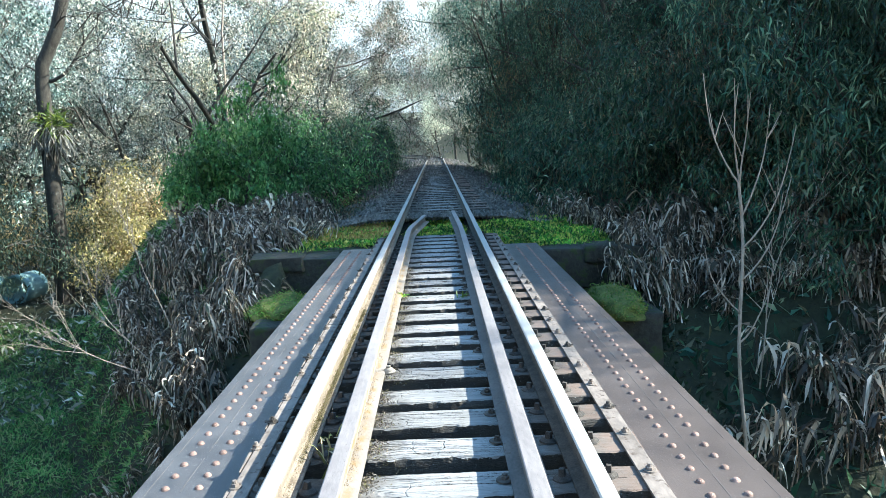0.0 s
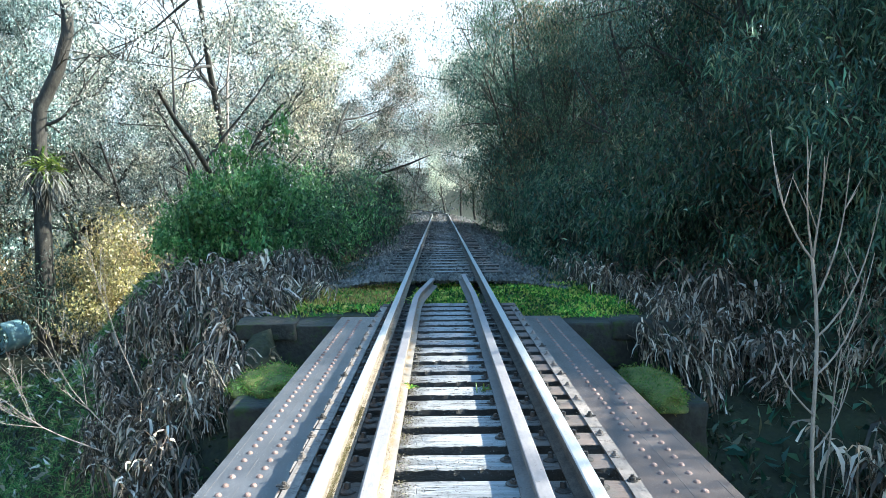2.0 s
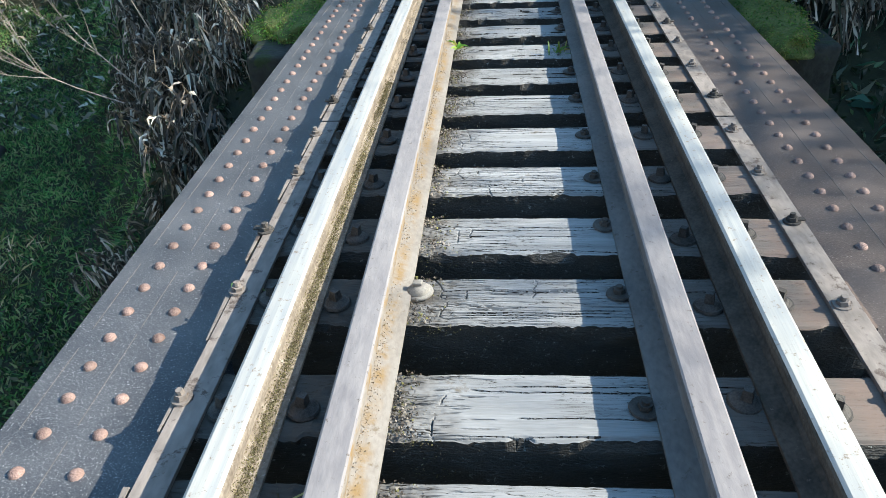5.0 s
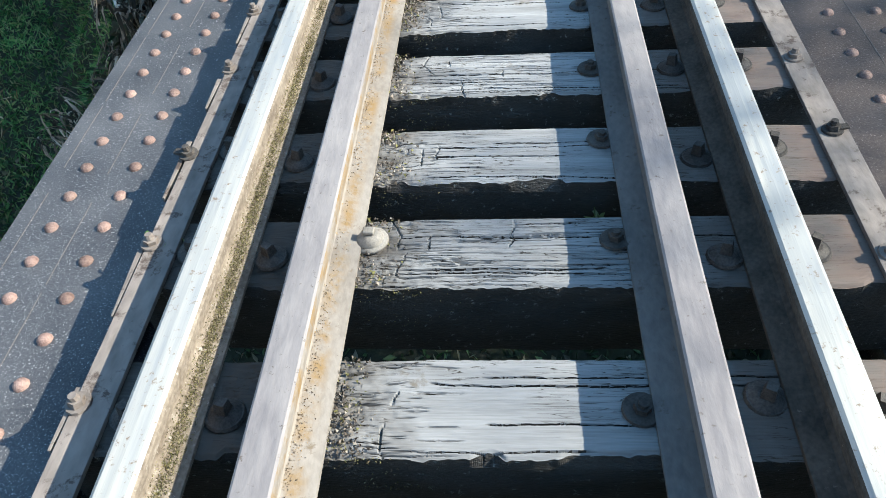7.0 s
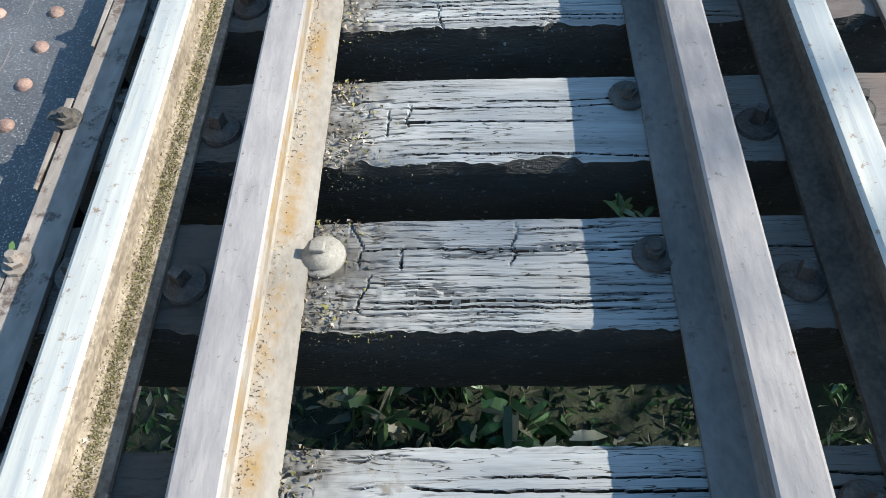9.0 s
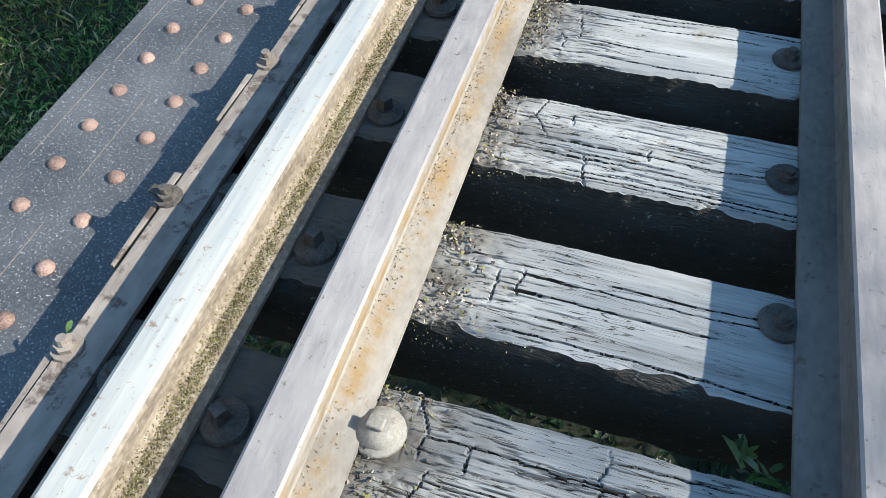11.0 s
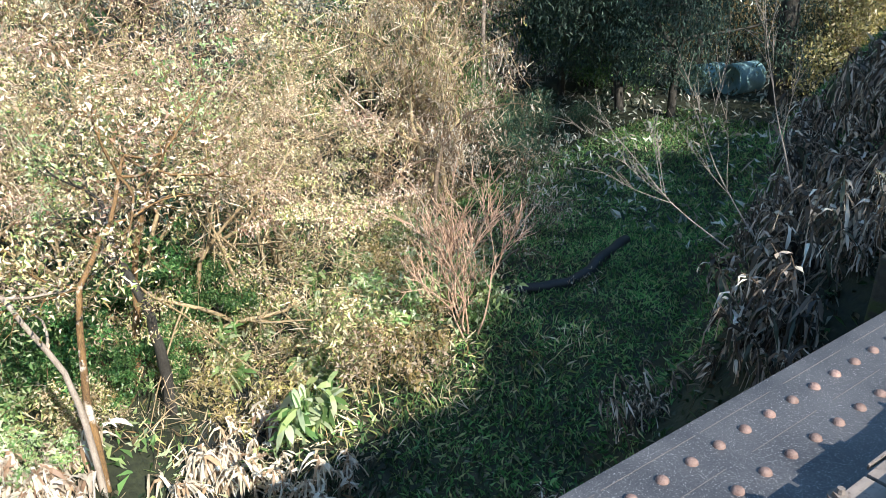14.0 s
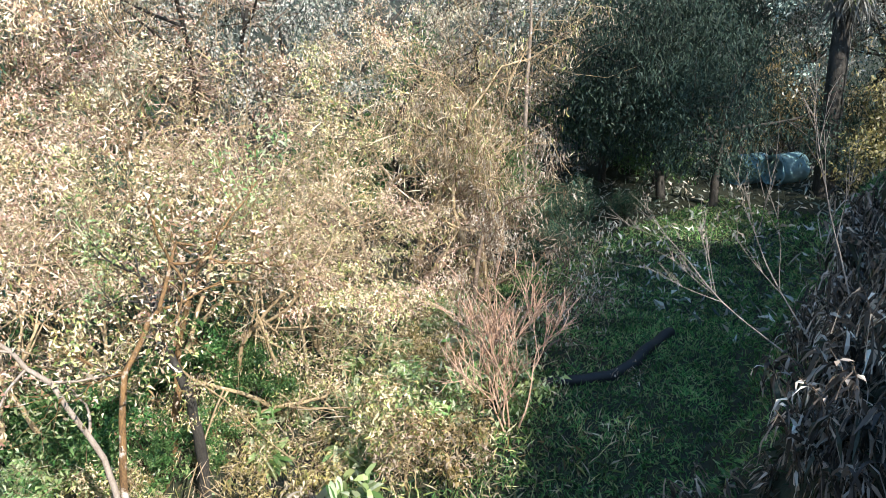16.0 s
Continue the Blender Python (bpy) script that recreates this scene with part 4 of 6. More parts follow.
tagged(part("ballast_bed", bm, BED), "bed of grey broken stone under the track", "track bed", kind="structure")

# ---- plants ----
def branching(rng, base, direction, length, radius, levels, spread=0.55, kids=(3, 5), wander=0.12, up=0.15, shrink=0.62, start=0.35, thin=0.0025):
    """A branching skeleton: a list of (points, radii, level)."""
    out = []

    def grow(p, d, ln, r, lev):
        segs = 7 if lev == 0 else 4 if lev == 1 else 2
        pts, rad = [np.array(p, float)], [r]
        d = np.array(d, float)
        for k in range(segs):
            d = unit(d + rng.normal(0, wander, 3) + np.array([0, 0, up * 0.3]))
            pts.append(pts[-1] + d * ln / segs)
            rad.append(r * (1 - 0.65 * (k + 1) / segs))
        out.append((np.array(pts), np.array(rad), lev))
        if lev >= levels:
            return
        for _ in range(rng.integers(kids[0], kids[1] + 1)):
            t = rng.uniform(start, 1.0)
            i = min(int(t * segs), segs - 1)
            q = pts[i] + (pts[i + 1] - pts[i]) * (t * segs - i)
            nd = unit(unit(pts[i + 1] - pts[i]) + rand_dirs(rng, 1)[0] * spread * 1.6 + np.array([0, 0, up]))
            grow(q, nd, ln * shrink * rng.uniform(0.7, 1.2), max(rad[i] * 0.62, thin), lev + 1)

    grow(base, direction, length, radius, 0)
    return out


def tube_mesh(name, skel, mat, sides=5, min_level=0, max_level=99):
    v, f = tubes([(p, r) for p, r, lev in skel if min_level <= lev <= max_level], sides)
    return array_mesh(name, v, f, mat, True)


def wood_parts(skel, mat, t, by_stem, sides=6):
    """Trunk and limbs as parts: each stem, or the trunk and every limb with its twigs, is one mesh."""
    groups = []
    for item in skel:
        if item[2] == 0 or (item[2] == 1 and not by_stem):
            groups.append([])
        groups[-1].append(item)
    for g in groups:
        name = "stem" if by_stem else "trunk" if g[0][2] == 0 else "limb"
        big, small = [(p, r) for p, r, lev in g if lev < 2], [(p, r) for p, r, lev in g if lev >= 2]
        vf = ([tubes(big, sides)] if big else []) + ([tubes(small, 3)] if small else [])
        v, f = join(*vf)
        mesh_ob(name, array_mesh(name, v, f, mat, True), t)


def leaf_points(rng, skel, n, min_level, spread):
    segs = [p for p, r, lev in skel if lev >= min_level]
    pick = np.sort(rng.integers(0, len(segs), n))
    t = rng.random(n)
    pts = np.empty((n, 3))
    for i, p in enumerate(segs):
        a, b = np.searchsorted(pick, [i, i + 1])
        if b > a:
            u = t[a:b] * (len(p) - 1)
            k = np.minimum(u.astype(int), len(p) - 2)
            pts[a:b] = p[k] + (p[k + 1] - p[k]) * (u - k)[:, None]
    return pts + rng.normal(0, spread, (n, 3))


def clump_points(rng, skel, n, min_level, clumps, spread):
    """Leaves in clumps round chosen points of the outer twigs, so that the crown has lit masses and gaps."""
    mid = leaf_points(rng, skel, clumps, min_level, spread * 0.4)
    k = rng.integers(0, clumps, n)
    size = rng.uniform(0.55, 1.35, clumps)[k][:, None]
    return mid[k] + rng.normal(0, 1.0, (n, 3)) * spread * size * np.array([[1, 1, 0.75]])


def plant(name, seed, height, radius, leaf_mat, n_leaves, leaf=(0.10, 0.04), levels=3, bark=BARK, spread=0.6, kids=(3, 5), scatter=0.18,
          droop=0.3, lean=(0, 0), up=0.15, shrink=0.62, start=0.35, min_level=2, wander=0.12, stems=1, hang=-0.2, low=0.0, wiry=None, clumps=0, thin=0.0025):
    """A tree or bush: trunk with limbs, and a crown of single leaves round the outer twigs. stems > 1: several from one base."""
    rng = np.random.default_rng(seed)
    t = empty(name)
    skel = []
    for k in range(stems):
        a = rng.uniform(0, 6.28)
        s = 0.45 if stems > 1 else 0.0
        skel += branching(rng, (0.15 * (stems > 1) * math.cos(a), 0.15 * (stems > 1) * math.sin(a), -0.3), (lean[0] + s * math.cos(a), lean[1] + s * math.sin(a), 1),
                          height * rng.uniform(0.8, 1.1), radius, levels, spread, kids, wander, up, shrink, start, thin)
    wood_parts([item for item in skel if item[2] < levels] if n_leaves else skel, bark, t, stems > 1)
    if n_leaves:
        at = clump_points(rng, skel, n_leaves, min_level, clumps, scatter) if clumps else leaf_points(rng, skel, n_leaves, min_level, scatter)
        at[:, 2] = np.maximum(at[:, 2], low + 0.1 * rng.random(n_leaves))
        v, f = blades(rng, at, rand_dirs(rng, n_leaves, hang), rng.uniform(0.6, 1.3, n_leaves) * leaf[0], rng.uniform(0.6, 1.3, n_leaves) * leaf[1], droop, 0)
        mesh_ob("crown", array_mesh("crown", v, f, leaf_mat), t)
    if wiry:
        n, ln, wd, mat = wiry
        at = leaf_points(rng, skel, n, 2, scatter * 0.5)
        v, f = blades(rng, at, rand_dirs(rng, n, 0.15), rng.uniform(0.4, 1.5, n) * ln, rng.uniform(0.6, 1.4, n) * wd, 0.12, 0)
        tagged(mesh_ob("twig_tangle", array_mesh("twig_tangle", v, f, mat), t), kind="stuff")
    return t


PLACED = []


def place(proto, label, category, group, x, y, scale=1.0, turn=0.0, z=None, tall=1.0, tip=4.0):
    """Sets the prototype itself at its first place, and copies of it at the later ones."""
    zz = float(ground_z(x, y)) if z is None else z
    m = pose(x, y, zz, R.uniform(-tip, tip), R.uniform(-tip, tip), turn) @ Matrix.Diagonal((scale, scale, scale * tall * R.uniform(0.92, 1.08), 1))
    if proto not in PLACED:
        PLACED.append(proto)
        ob = proto
    else:
        ob = copy_thing(proto, Matrix())
    ob.matrix_basis = m
    return tagged(ob, label, category, group)


R = random.Random(3)

# left wood: slender grey trees with thin olive crowns
LEFT = [plant("tree", 100 + s, 5.6 + s * 0.6, 0.12, (OLIVE, TEAL, STRAW, OLIVE)[s], 12500, (0.088, 0.05), 4, BARK, 0.75, (3, 4), 0.24, 0.3, (0.16 * (-1) ** s, 0.05), 0.22, 0.62, 0.35, 2, 0.2, wiry=(800, 0.36, 0.013, DARK_WIRE), clumps=80) for s in range(4)]
LEFT_LABEL = ("slender grey-barked tree with thin olive crown", "tree", "trees of the wood left of the line")
for i in range(28):
    y = 19 + 34 * (i + R.random()) / 28
    x = float(track_x(y)) - (2.8 + 0.115 * y + 12 * R.random() ** 1.3)
    if 22.3 < y < 27.2 or 19 < y < 27.2 and x > -9.0 or y < 24 and abs(x + 0.06 + 0.56 * (y - 2.6)) < 2.9:
        continue
    size, turn = R.uniform(0.85, 1.25), R.uniform(0, 360)
    if y > 31.5 or x < -14:
        place(LEFT[i % 4], *LEFT_LABEL, x, y, size, turn)
for i, (x, y, s) in enumerate(((-9.5, 31, 1.2), (-12, 33, 1.3), (-14.5, 30, 1.2), (-17, 31, 1.3), (-19.5, 28, 1.2), (-22, 30, 1.4), (-13, 37, 1.4), (-18, 36, 1.4), (-24, 34, 1.5), (-20, 24.5, 1.0), (-6.6, 28.5, 1.05), (-7.6, 32, 1.5), (-6.2, 34, 1.05), (-9.2, 31.5, 1.4), (-6.5, 39, 1.15), (-5.4, 18.6, 0.8), (-12.5, 31.5, 1.4), (-15.5, 24.0, 1.2), (-4.7, 31.0, 0.95), (-4.4, 36.5, 1.0), (-4.6, 42, 1.0), (-4.0, 38.5, 1.0), (-4.5, 28.6, 0.8))):
    place(LEFT[i % 4], *LEFT_LABEL, x, y, s, R.uniform(0, 360))
# undergrowth shrubs of the left wood
SHRUB = [plant("shrub", 130 + s, 1.5, 0.03, GLOSS_GREEN, 6000, (0.10, 0.042), 3, BARK, 0.8, (3, 4), 0.22, 0.3, up=0.15, shrink=0.7, min_level=1, stems=3) for s in range(2)]
GREEN_SHRUB = [plant("shrub", 140 + s, 1.5, 0.03, GLOSS_GREEN, 8000, (0.10, 0.062), 3, BARK, 0.8, (3, 4), 0.11, 0.25, up=0.15, shrink=0.7, min_level=1, stems=4, clumps=170) for s in range(2)]
DARK_SHRUB = [plant("shrub", 150 + s, 1.7, 0.03, DARK_GREEN, 7500, (0.115, 0.032), 3, BARK, 0.8, (3, 4), 0.18, 0.5, clumps=130, up=0.1, shrink=0.7, min_level=1, stems=4, hang=-0.5) for s in range(3)]
for i in range(18):
    y = 16.6 + 30 * (i + R.random()) / 18
    if 20.5 < y < 27:
        continue
    place(SHRUB[i % 2], "tangled green shrub in the undergrowth", "shrub", "shrubs of the wood left of the line", float(track_x(y)) - R.uniform(2.9, 4.4 if y < 23 else 7.5), y, R.uniform(0.8, 1.2), R.uniform(0, 360))
for i in range(10):
    y = 22 + 28 * (i + R.random()) / 10
    place(DARK_SHRUB[i % 3], "dark green shrub in the undergrowth", "shrub", "shrubs of the wood left of the line", float(track_x(y)) - R.uniform(2.8, 5), y, R.uniform(0.7, 1.0), R.uniform(0, 360))
for i, (x, y, s) in enumerate(((-3.0, 19.2, 0.75), (-3.3, 21.4, 0.95), (-2.9, 23.6, 0.85), (-3.4, 25.8, 1.1), (-2.9, 28.5, 0.9), (-3.2, 31.5, 1.1), (-3.0, 35, 1.0), (-3.2, 39, 1.1), (-3.8, 18.2, 0.8), (-4.4, 20.4, 1.1), (-4.2, 23.0, 1.2))):
    place(DARK_SHRUB[i % 3], "dark green shrub beside the track bed", "shrub", "shrubs of the wood left of the line", x, y, s, R.uniform(0, 360))
for i, (x, y, s, h) in enumerate(((-3.95, 15.6, 0.9, 1.5), (-4.5, 16.0, 0.75, 1.2), (-3.8, 15.9, 0.65, 1.15))):
    place(GREEN_SHRUB[i % 2], "fresh green leafy shrub on the embankment", "shrub", "green shrubs on the embankment", x, y, s, R.uniform(0, 360), tall=h, tip=2)

# right wood: a dark wall of drooping foliage, low by the bridge and tall beyond
RIGHT = [plant("tree", 200 + s, 8.5, 0.14, (HILL_GREEN, HILL_TEAL, RUSTY_MIX)[s], 15500, (0.115, 0.036), 3, BARK, 0.75, (5, 7), 0.32, 0.6, up=0.0, shrink=0.5, min_level=1, start=0.12, hang=-0.5, clumps=260) for s in range(3)]
RIGHT_TOP = [max(v.co.z for ch in t.children if ch.name.startswith("crown") for v in ch.data.vertices) for t in RIGHT]


def capped(i, x, y, s):
    """The scale s, lowered so that sun still reaches the left side; far trees follow the wood's outline."""
    if y < 13:
        top = -3.9 + 0.776 * (x + 5.8 + 0.75 * (y - 8.6))
    else:
        top = 10.8 + 0.776 * (x - 5) if y < 19.5 else 10.4 + 0.776 * (x - 5) if y < 21.5 else 8.0 + 0.776 * (x - 5) if y < 25 else 1.8 + 0.305 * math.hypot(x, y - 2.5)
    return min(s, (top - float(ground_z(x, y))) / RIGHT_TOP[i % 3])


RIGHT_LABEL = ("tall dark tree with drooping bamboo-like foliage", "tree", "trees of the shaded wood")
for i in range(14):
    y = 19 + 24 * (i + R.random()) / 14
    x = float(track_x(y)) + R.uniform(5.0, 8.0)
    place(RIGHT[i % 3], *RIGHT_LABEL, x, y, capped(i, x, y, R.uniform(0.75, 0.95)), R.uniform(0, 360))
# some of these stand out of view, set to shade deck and meadow
for i, (x, y, s) in enumerate(((5.5, 11.0, 1.3), (6.8, 13.6, 1.3), (5.2, 12.7, 1.2), (3.7, 26.6, 1.3), (5.0, 21.3, 0.8), (4.9, 24.0, 0.72), (4.5, 27.6, 1.3), (3.5, 30.2, 1.4), (4.2, 28.5, 1.3), (3.9, 32.5, 1.35), (4.2, 36, 1.4), (4.3, 40, 1.4), (4.4, 46, 1.5), (6.4, 32, 1.2), (6.4, 38, 1.4), (6.6, 13.6, 0.95), (11.2, 14.8, 1.15), (9.6, 14.6, 1.2), (6.0, 15.5, 1.0), (9.0, 16.5, 1.3), (12.0, 15.0, 1.3), (6.2, 18.2, 1.0), (12.5, 18.3, 1.7), (10.0, 19.3, 1.35), (7.0, 9.4, 1.3), (5.9, 10.0, 1.2), (8.6, 8.1, 1.4), (7.6, 9.8, 1.3), (9.8, 7.8, 1.4), (14, 16.8, 1.5), (15, 20, 1.6), (8.5, 30, 1.6), (10.5, 33, 1.8), (9.4, 26, 1.6), (12, 28, 1.8), (13.5, 24, 1.8), (7.6, 23.6, 1.4), (9.0, 22.4, 1.5))):
    place(RIGHT[i % 3], *RIGHT_LABEL, x, y, capped(i, x, y, s), R.uniform(0, 360))
BAMBOO = [plant("bamboo", 170 + s, 3.6, 0.03, HILL_GREEN, 15000, (0.11, 0.024), 3, BARK, 0.7, (4, 5), 0.2, 0.6, up=0.1, shrink=0.55, min_level=1, stems=5, hang=-0.6, start=0.2, clumps=240) for s in range(2)]
for i, (x, y, s) in enumerate(((6.4, 10.4, 1.1), (8.2, 10.2, 1.1), (5.3, 10.7, 1.1), (6.6, 9.6, 1.0), (7.6, 10.2, 1.1), (5.7, 9.7, 0.95), (8.6, 10.6, 1.2))):
    place(BAMBOO[i % 2], "tall clump of dark green bamboo in shade", "bamboo", "bamboo clumps by the bridge", x, y, s, R.uniform(0, 360))
DARK_LABEL = ("dense dark green shrub with long drooping leaves", "shrub", "shrubs of the shaded wood")
for i in range(24):
    y = 13.5 + 28 * (i + R.random()) / 24
    place(DARK_SHRUB[i % 3], *DARK_LABEL, float(track_x(y)) + R.uniform(3.3, 4.6), y, R.uniform(0.9, 1.3), R.uniform(0, 360))
for i, (x, y, s) in enumerate(((5.4, 9.4, 0.9), (5.0, 11.2, 1.0), (4.6, 12.6, 1.0), (5.6, 13.2, 1.2))):
    place(DARK_SHRUB[i % 3], *DARK_LABEL, x, y, s, R.uniform(0, 360))
# trees where the line bends, their sunlit look put into pale leaf colour
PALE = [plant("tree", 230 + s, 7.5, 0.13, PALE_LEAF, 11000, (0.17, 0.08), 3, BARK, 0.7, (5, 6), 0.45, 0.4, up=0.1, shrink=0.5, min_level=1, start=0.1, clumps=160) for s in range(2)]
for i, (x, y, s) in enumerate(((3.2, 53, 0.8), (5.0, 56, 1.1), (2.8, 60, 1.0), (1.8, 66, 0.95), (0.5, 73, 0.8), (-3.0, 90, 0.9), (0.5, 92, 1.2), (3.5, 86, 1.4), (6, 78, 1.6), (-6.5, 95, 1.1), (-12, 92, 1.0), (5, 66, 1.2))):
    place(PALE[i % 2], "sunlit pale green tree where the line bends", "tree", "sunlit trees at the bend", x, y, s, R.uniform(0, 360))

# golden bushes by the brook
GOLD = [plant("bush", 300 + s, 1.9, 0.05, (PINK_LEAF, GOLD_LEAF, PINK_LEAF)[s], 10000, (0.050, 0.019), 4, GOLD_TWIG, 0.9, (3, 4), 0.12, 0.2, up=0.12, shrink=0.70, min_level=2, stems=3, wander=0.22, wiry=(1500, 0.22, 0.007, STRAW_WIRE), clumps=80, thin=0.006) for s in range(3)]
CANOPY = [plant("bush", 320 + s, 2.6, 0.045, (GOLD_LEAF, PINK_LEAF)[s], 9500, (0.050, 0.018), 4, GOLD_TWIG, 0.9, (3, 4), 0.13, 0.2, up=0.10, shrink=0.66, min_level=2, stems=3, wander=0.2, start=0.55, low=1.75, wiry=(1300, 0.24, 0.007, STRAW_WIRE), clumps=75, thin=0.006) for s in range(2)]
GOLD_LABEL = ("tangled sunlit bush with dry straw-coloured leaves", "bush", "sunlit bushes by the brook")
for i, (x, y, s) in enumerate(((-10.9, 8.7, 1.0), (-11.9, 6.0, 1.4), (-12.8, 8.8, 1.4), (-13.5, 5.2, 1.7), (-15, 7.5, 1.8), (-12.2, 2.6, 1.5), (-17, 4.5, 2.0), (-16.5, 10, 1.7), (-19, 2.5, 2.0), (-20, 6.5, 2.2), (-23, 4.0, 2.4), (-22, 9.5, 2.2), (-18.5, 12.5, 1.8))):
    place(GOLD[i % 3], *GOLD_LABEL, x, y, s, R.uniform(0, 360))
for i, (x, y, s) in enumerate(((-9.4, 4.9, 1.0), (-9.9, 6.4, 1.02), (-9.6, 7.6, 0.9), (-10.6, 3.4, 1.1), (-10.6, 5.6, 1.2), (-9.2, 3.6, 1.0))):
    place(CANOPY[i % 2], "sunlit straw-coloured bush with a raised crown", "bush", "sunlit bushes by the brook", x, y, s, R.uniform(0, 360))
for i, (x, y, s) in enumerate(((-9.0, 4.5, 0.55), (-9.5, 5.3, 0.6), (-9.9, 4.2, 0.7), (-8.8, 5.6, 0.4), (-10.2, 6.2, 0.6), (-9.6, 6.9, 0.45))):
    place(GREEN_SHRUB[i % 2], "fresh green shrub under the straw-coloured bushes", "shrub", "green shrubs by the brook", x, y, s, R.uniform(0, 360))
for i, (x, y, s) in enumerate(((-11.9, 7.3, 1.1), (-11.6, 4.6, 1.1), (-13.2, 6.8, 1.3), (-14.6, 4.4, 1.5))):
    place(DARK_SHRUB[i % 3], "dark green shrub among the golden bushes", "shrub", "dark shrubs by the brook", x, y, s, R.uniform(0, 360))
YELLOW = [plant("bush", 330 + s, 1.6, 0.04, YELLOW_LEAF, 8000, (0.085, 0.038), 3, BARK, 0.85, (3, 4), 0.13, 0.3, up=0.12, shrink=0.72, min_level=1, stems=3) for s in range(2)]
for i, (x, y, s) in enumerate(((-9.3, 25.0, 1.4), (-10.9, 26.8, 1.5), (-8.2, 25.2, 1.1), (-10.0, 24.2, 0.8), (-14.0, 26.5, 1.2), (-16.5, 27, 1.3), (-13.2, 28, 1.3), (-11.0, 28.5, 1.4))):
    place(YELLOW[i % 2], "sunlit bush with golden yellow leaves", "bush", "golden bushes", x, y, s, R.uniform(0, 360))
WEED = [plant("weed_bush", 340 + s, 0.55, 0.012, (YELLOW_LEAF, HERB, GOLD_LEAF)[s], 1500, ((0.07, 0.03), (0.085, 0.038), (0.06, 0.028))[s], 3, GOLD_TWIG, 0.8, (3, 4), 0.06, 0.25, up=0.3, shrink=0.7, min_level=1, stems=4, wiry=(420, 0.14, 0.0045, STRAW_WIRE), clumps=60) for s in range(3)]
BANK_WEEDS = ((-7.1, 8.6, 0.9), (-7.8, 9.6, 1.0), (-6.7, 8.1, 0.8), (-8.4, 9.3, 0.9), (-8.2, 8.8, 0.9), (-7.6, 8.3, 0.9), (-9.4, 9.9, 0.9), (-9.0, 4.4, 1.0), (-8.3, 5.0, 0.9), (-9.6, 11.2, 1.0), (-8.9, 10.6, 1.0), (-8.6, 7.0, 0.9), (-7.9, 7.2, 0.8), (-8.9, 8.0, 0.9), (-9.3, 7.2, 0.9), (-9.6, 8.9, 1.0), (-10.2, 9.6, 1.0), (-8.8, 6.2, 0.8))
THICKET_WEEDS = ((-9.9, 10.6, 0.9), (-10.8, 11.3, 1.0), (-11.2, 10.2, 1.1), (-10.4, 10.3, 1.0), (-11.0, 10.9, 1.1), (-11.6, 11.2, 1.1), (-10.1, 9.9, 0.9), (-9.5, 9.1, 0.8), (-12.2, 12.0, 1.1), (-12.8, 12.9, 1.2), (-7.6, 4.4, 0.7), (-7.9, 5.0, 0.6), (-8.6, 4.9, 0.6), (-8.5, 4.0, 0.9), (-8.9, 6.0, 0.6), (-8.2, 6.4, 1.0))
for i, (x, y, s) in enumerate(BANK_WEEDS + THICKET_WEEDS):
    place(WEED[i % 3], "leafy sunlit weed bush on the brook's bank", "bush", "weed bushes on the bank", x, y, s * (1.35 if 7.0 < y < 9.7 and x > -8.6 else 1.0), R.uniform(0, 360))
def broad_herb(seed, leaf, mat=HERB):
    """A leafy herb: a few stems, each with tiers of broad pointed leaves."""
    rng = np.random.default_rng(seed)
    t = empty("broadleaf_herb")
    for k in range(5):
        a = rng.uniform(0, 6.28)
        u = np.linspace(0, 1, 5)[:, None]
        top = np.array([0.16 * math.cos(a), 0.16 * math.sin(a), rng.uniform(0.3, 0.55)])
        p = top * u + np.array([0, 0, -0.05])
        v, f = tubes([(p, np.linspace(0.006, 0.003, 5))], 4)
        mesh_ob("stem", array_mesh("stem", v, f, mat, True), t)
        n = 16
        at = p[1] + (p[4] - p[1]) * rng.random((n, 1))
        d = rand_dirs(rng, n, 0.25)
        v, f = blades(rng, at, d, rng.uniform(0.6, 1.2, n) * leaf, rng.uniform(0.26, 0.36, n) * leaf, 0.35, 3)
        mesh_ob("leaf_tier", array_mesh("leaf_tier", v, f, mat), t)
    return t


HERBS = [broad_herb(360 + s, 0.20 + 0.04 * s) for s in range(3)]
for i in range(64):
    x, y = R.uniform(-10.4, -6.2), R.uniform(6.6, 10.6)
    if 0.45 < float(creek_distance(x, y)) < 1.5:
        place(HERBS[i % 3], "broad-leaved pale green herb on the brook's bank", "herb", "herbs on the brook's bank", x, y, R.uniform(0.8, 1.3), R.uniform(0, 360), tip=10)
# same herb in the shade-toned leaf colour
DIM_HERBS = [broad_herb(370 + s, 0.22, HERB_SHADE) for s in range(2)]
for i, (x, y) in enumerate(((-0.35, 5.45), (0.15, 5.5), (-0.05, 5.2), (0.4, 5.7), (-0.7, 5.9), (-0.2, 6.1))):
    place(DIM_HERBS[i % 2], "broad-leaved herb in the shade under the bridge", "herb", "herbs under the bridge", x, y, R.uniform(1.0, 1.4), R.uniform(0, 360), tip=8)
# trees at the far end of the meadow, their shade put into dark leaves
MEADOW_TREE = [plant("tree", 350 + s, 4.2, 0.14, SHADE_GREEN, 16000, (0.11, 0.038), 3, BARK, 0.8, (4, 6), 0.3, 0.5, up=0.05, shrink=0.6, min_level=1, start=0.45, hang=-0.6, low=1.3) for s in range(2)]
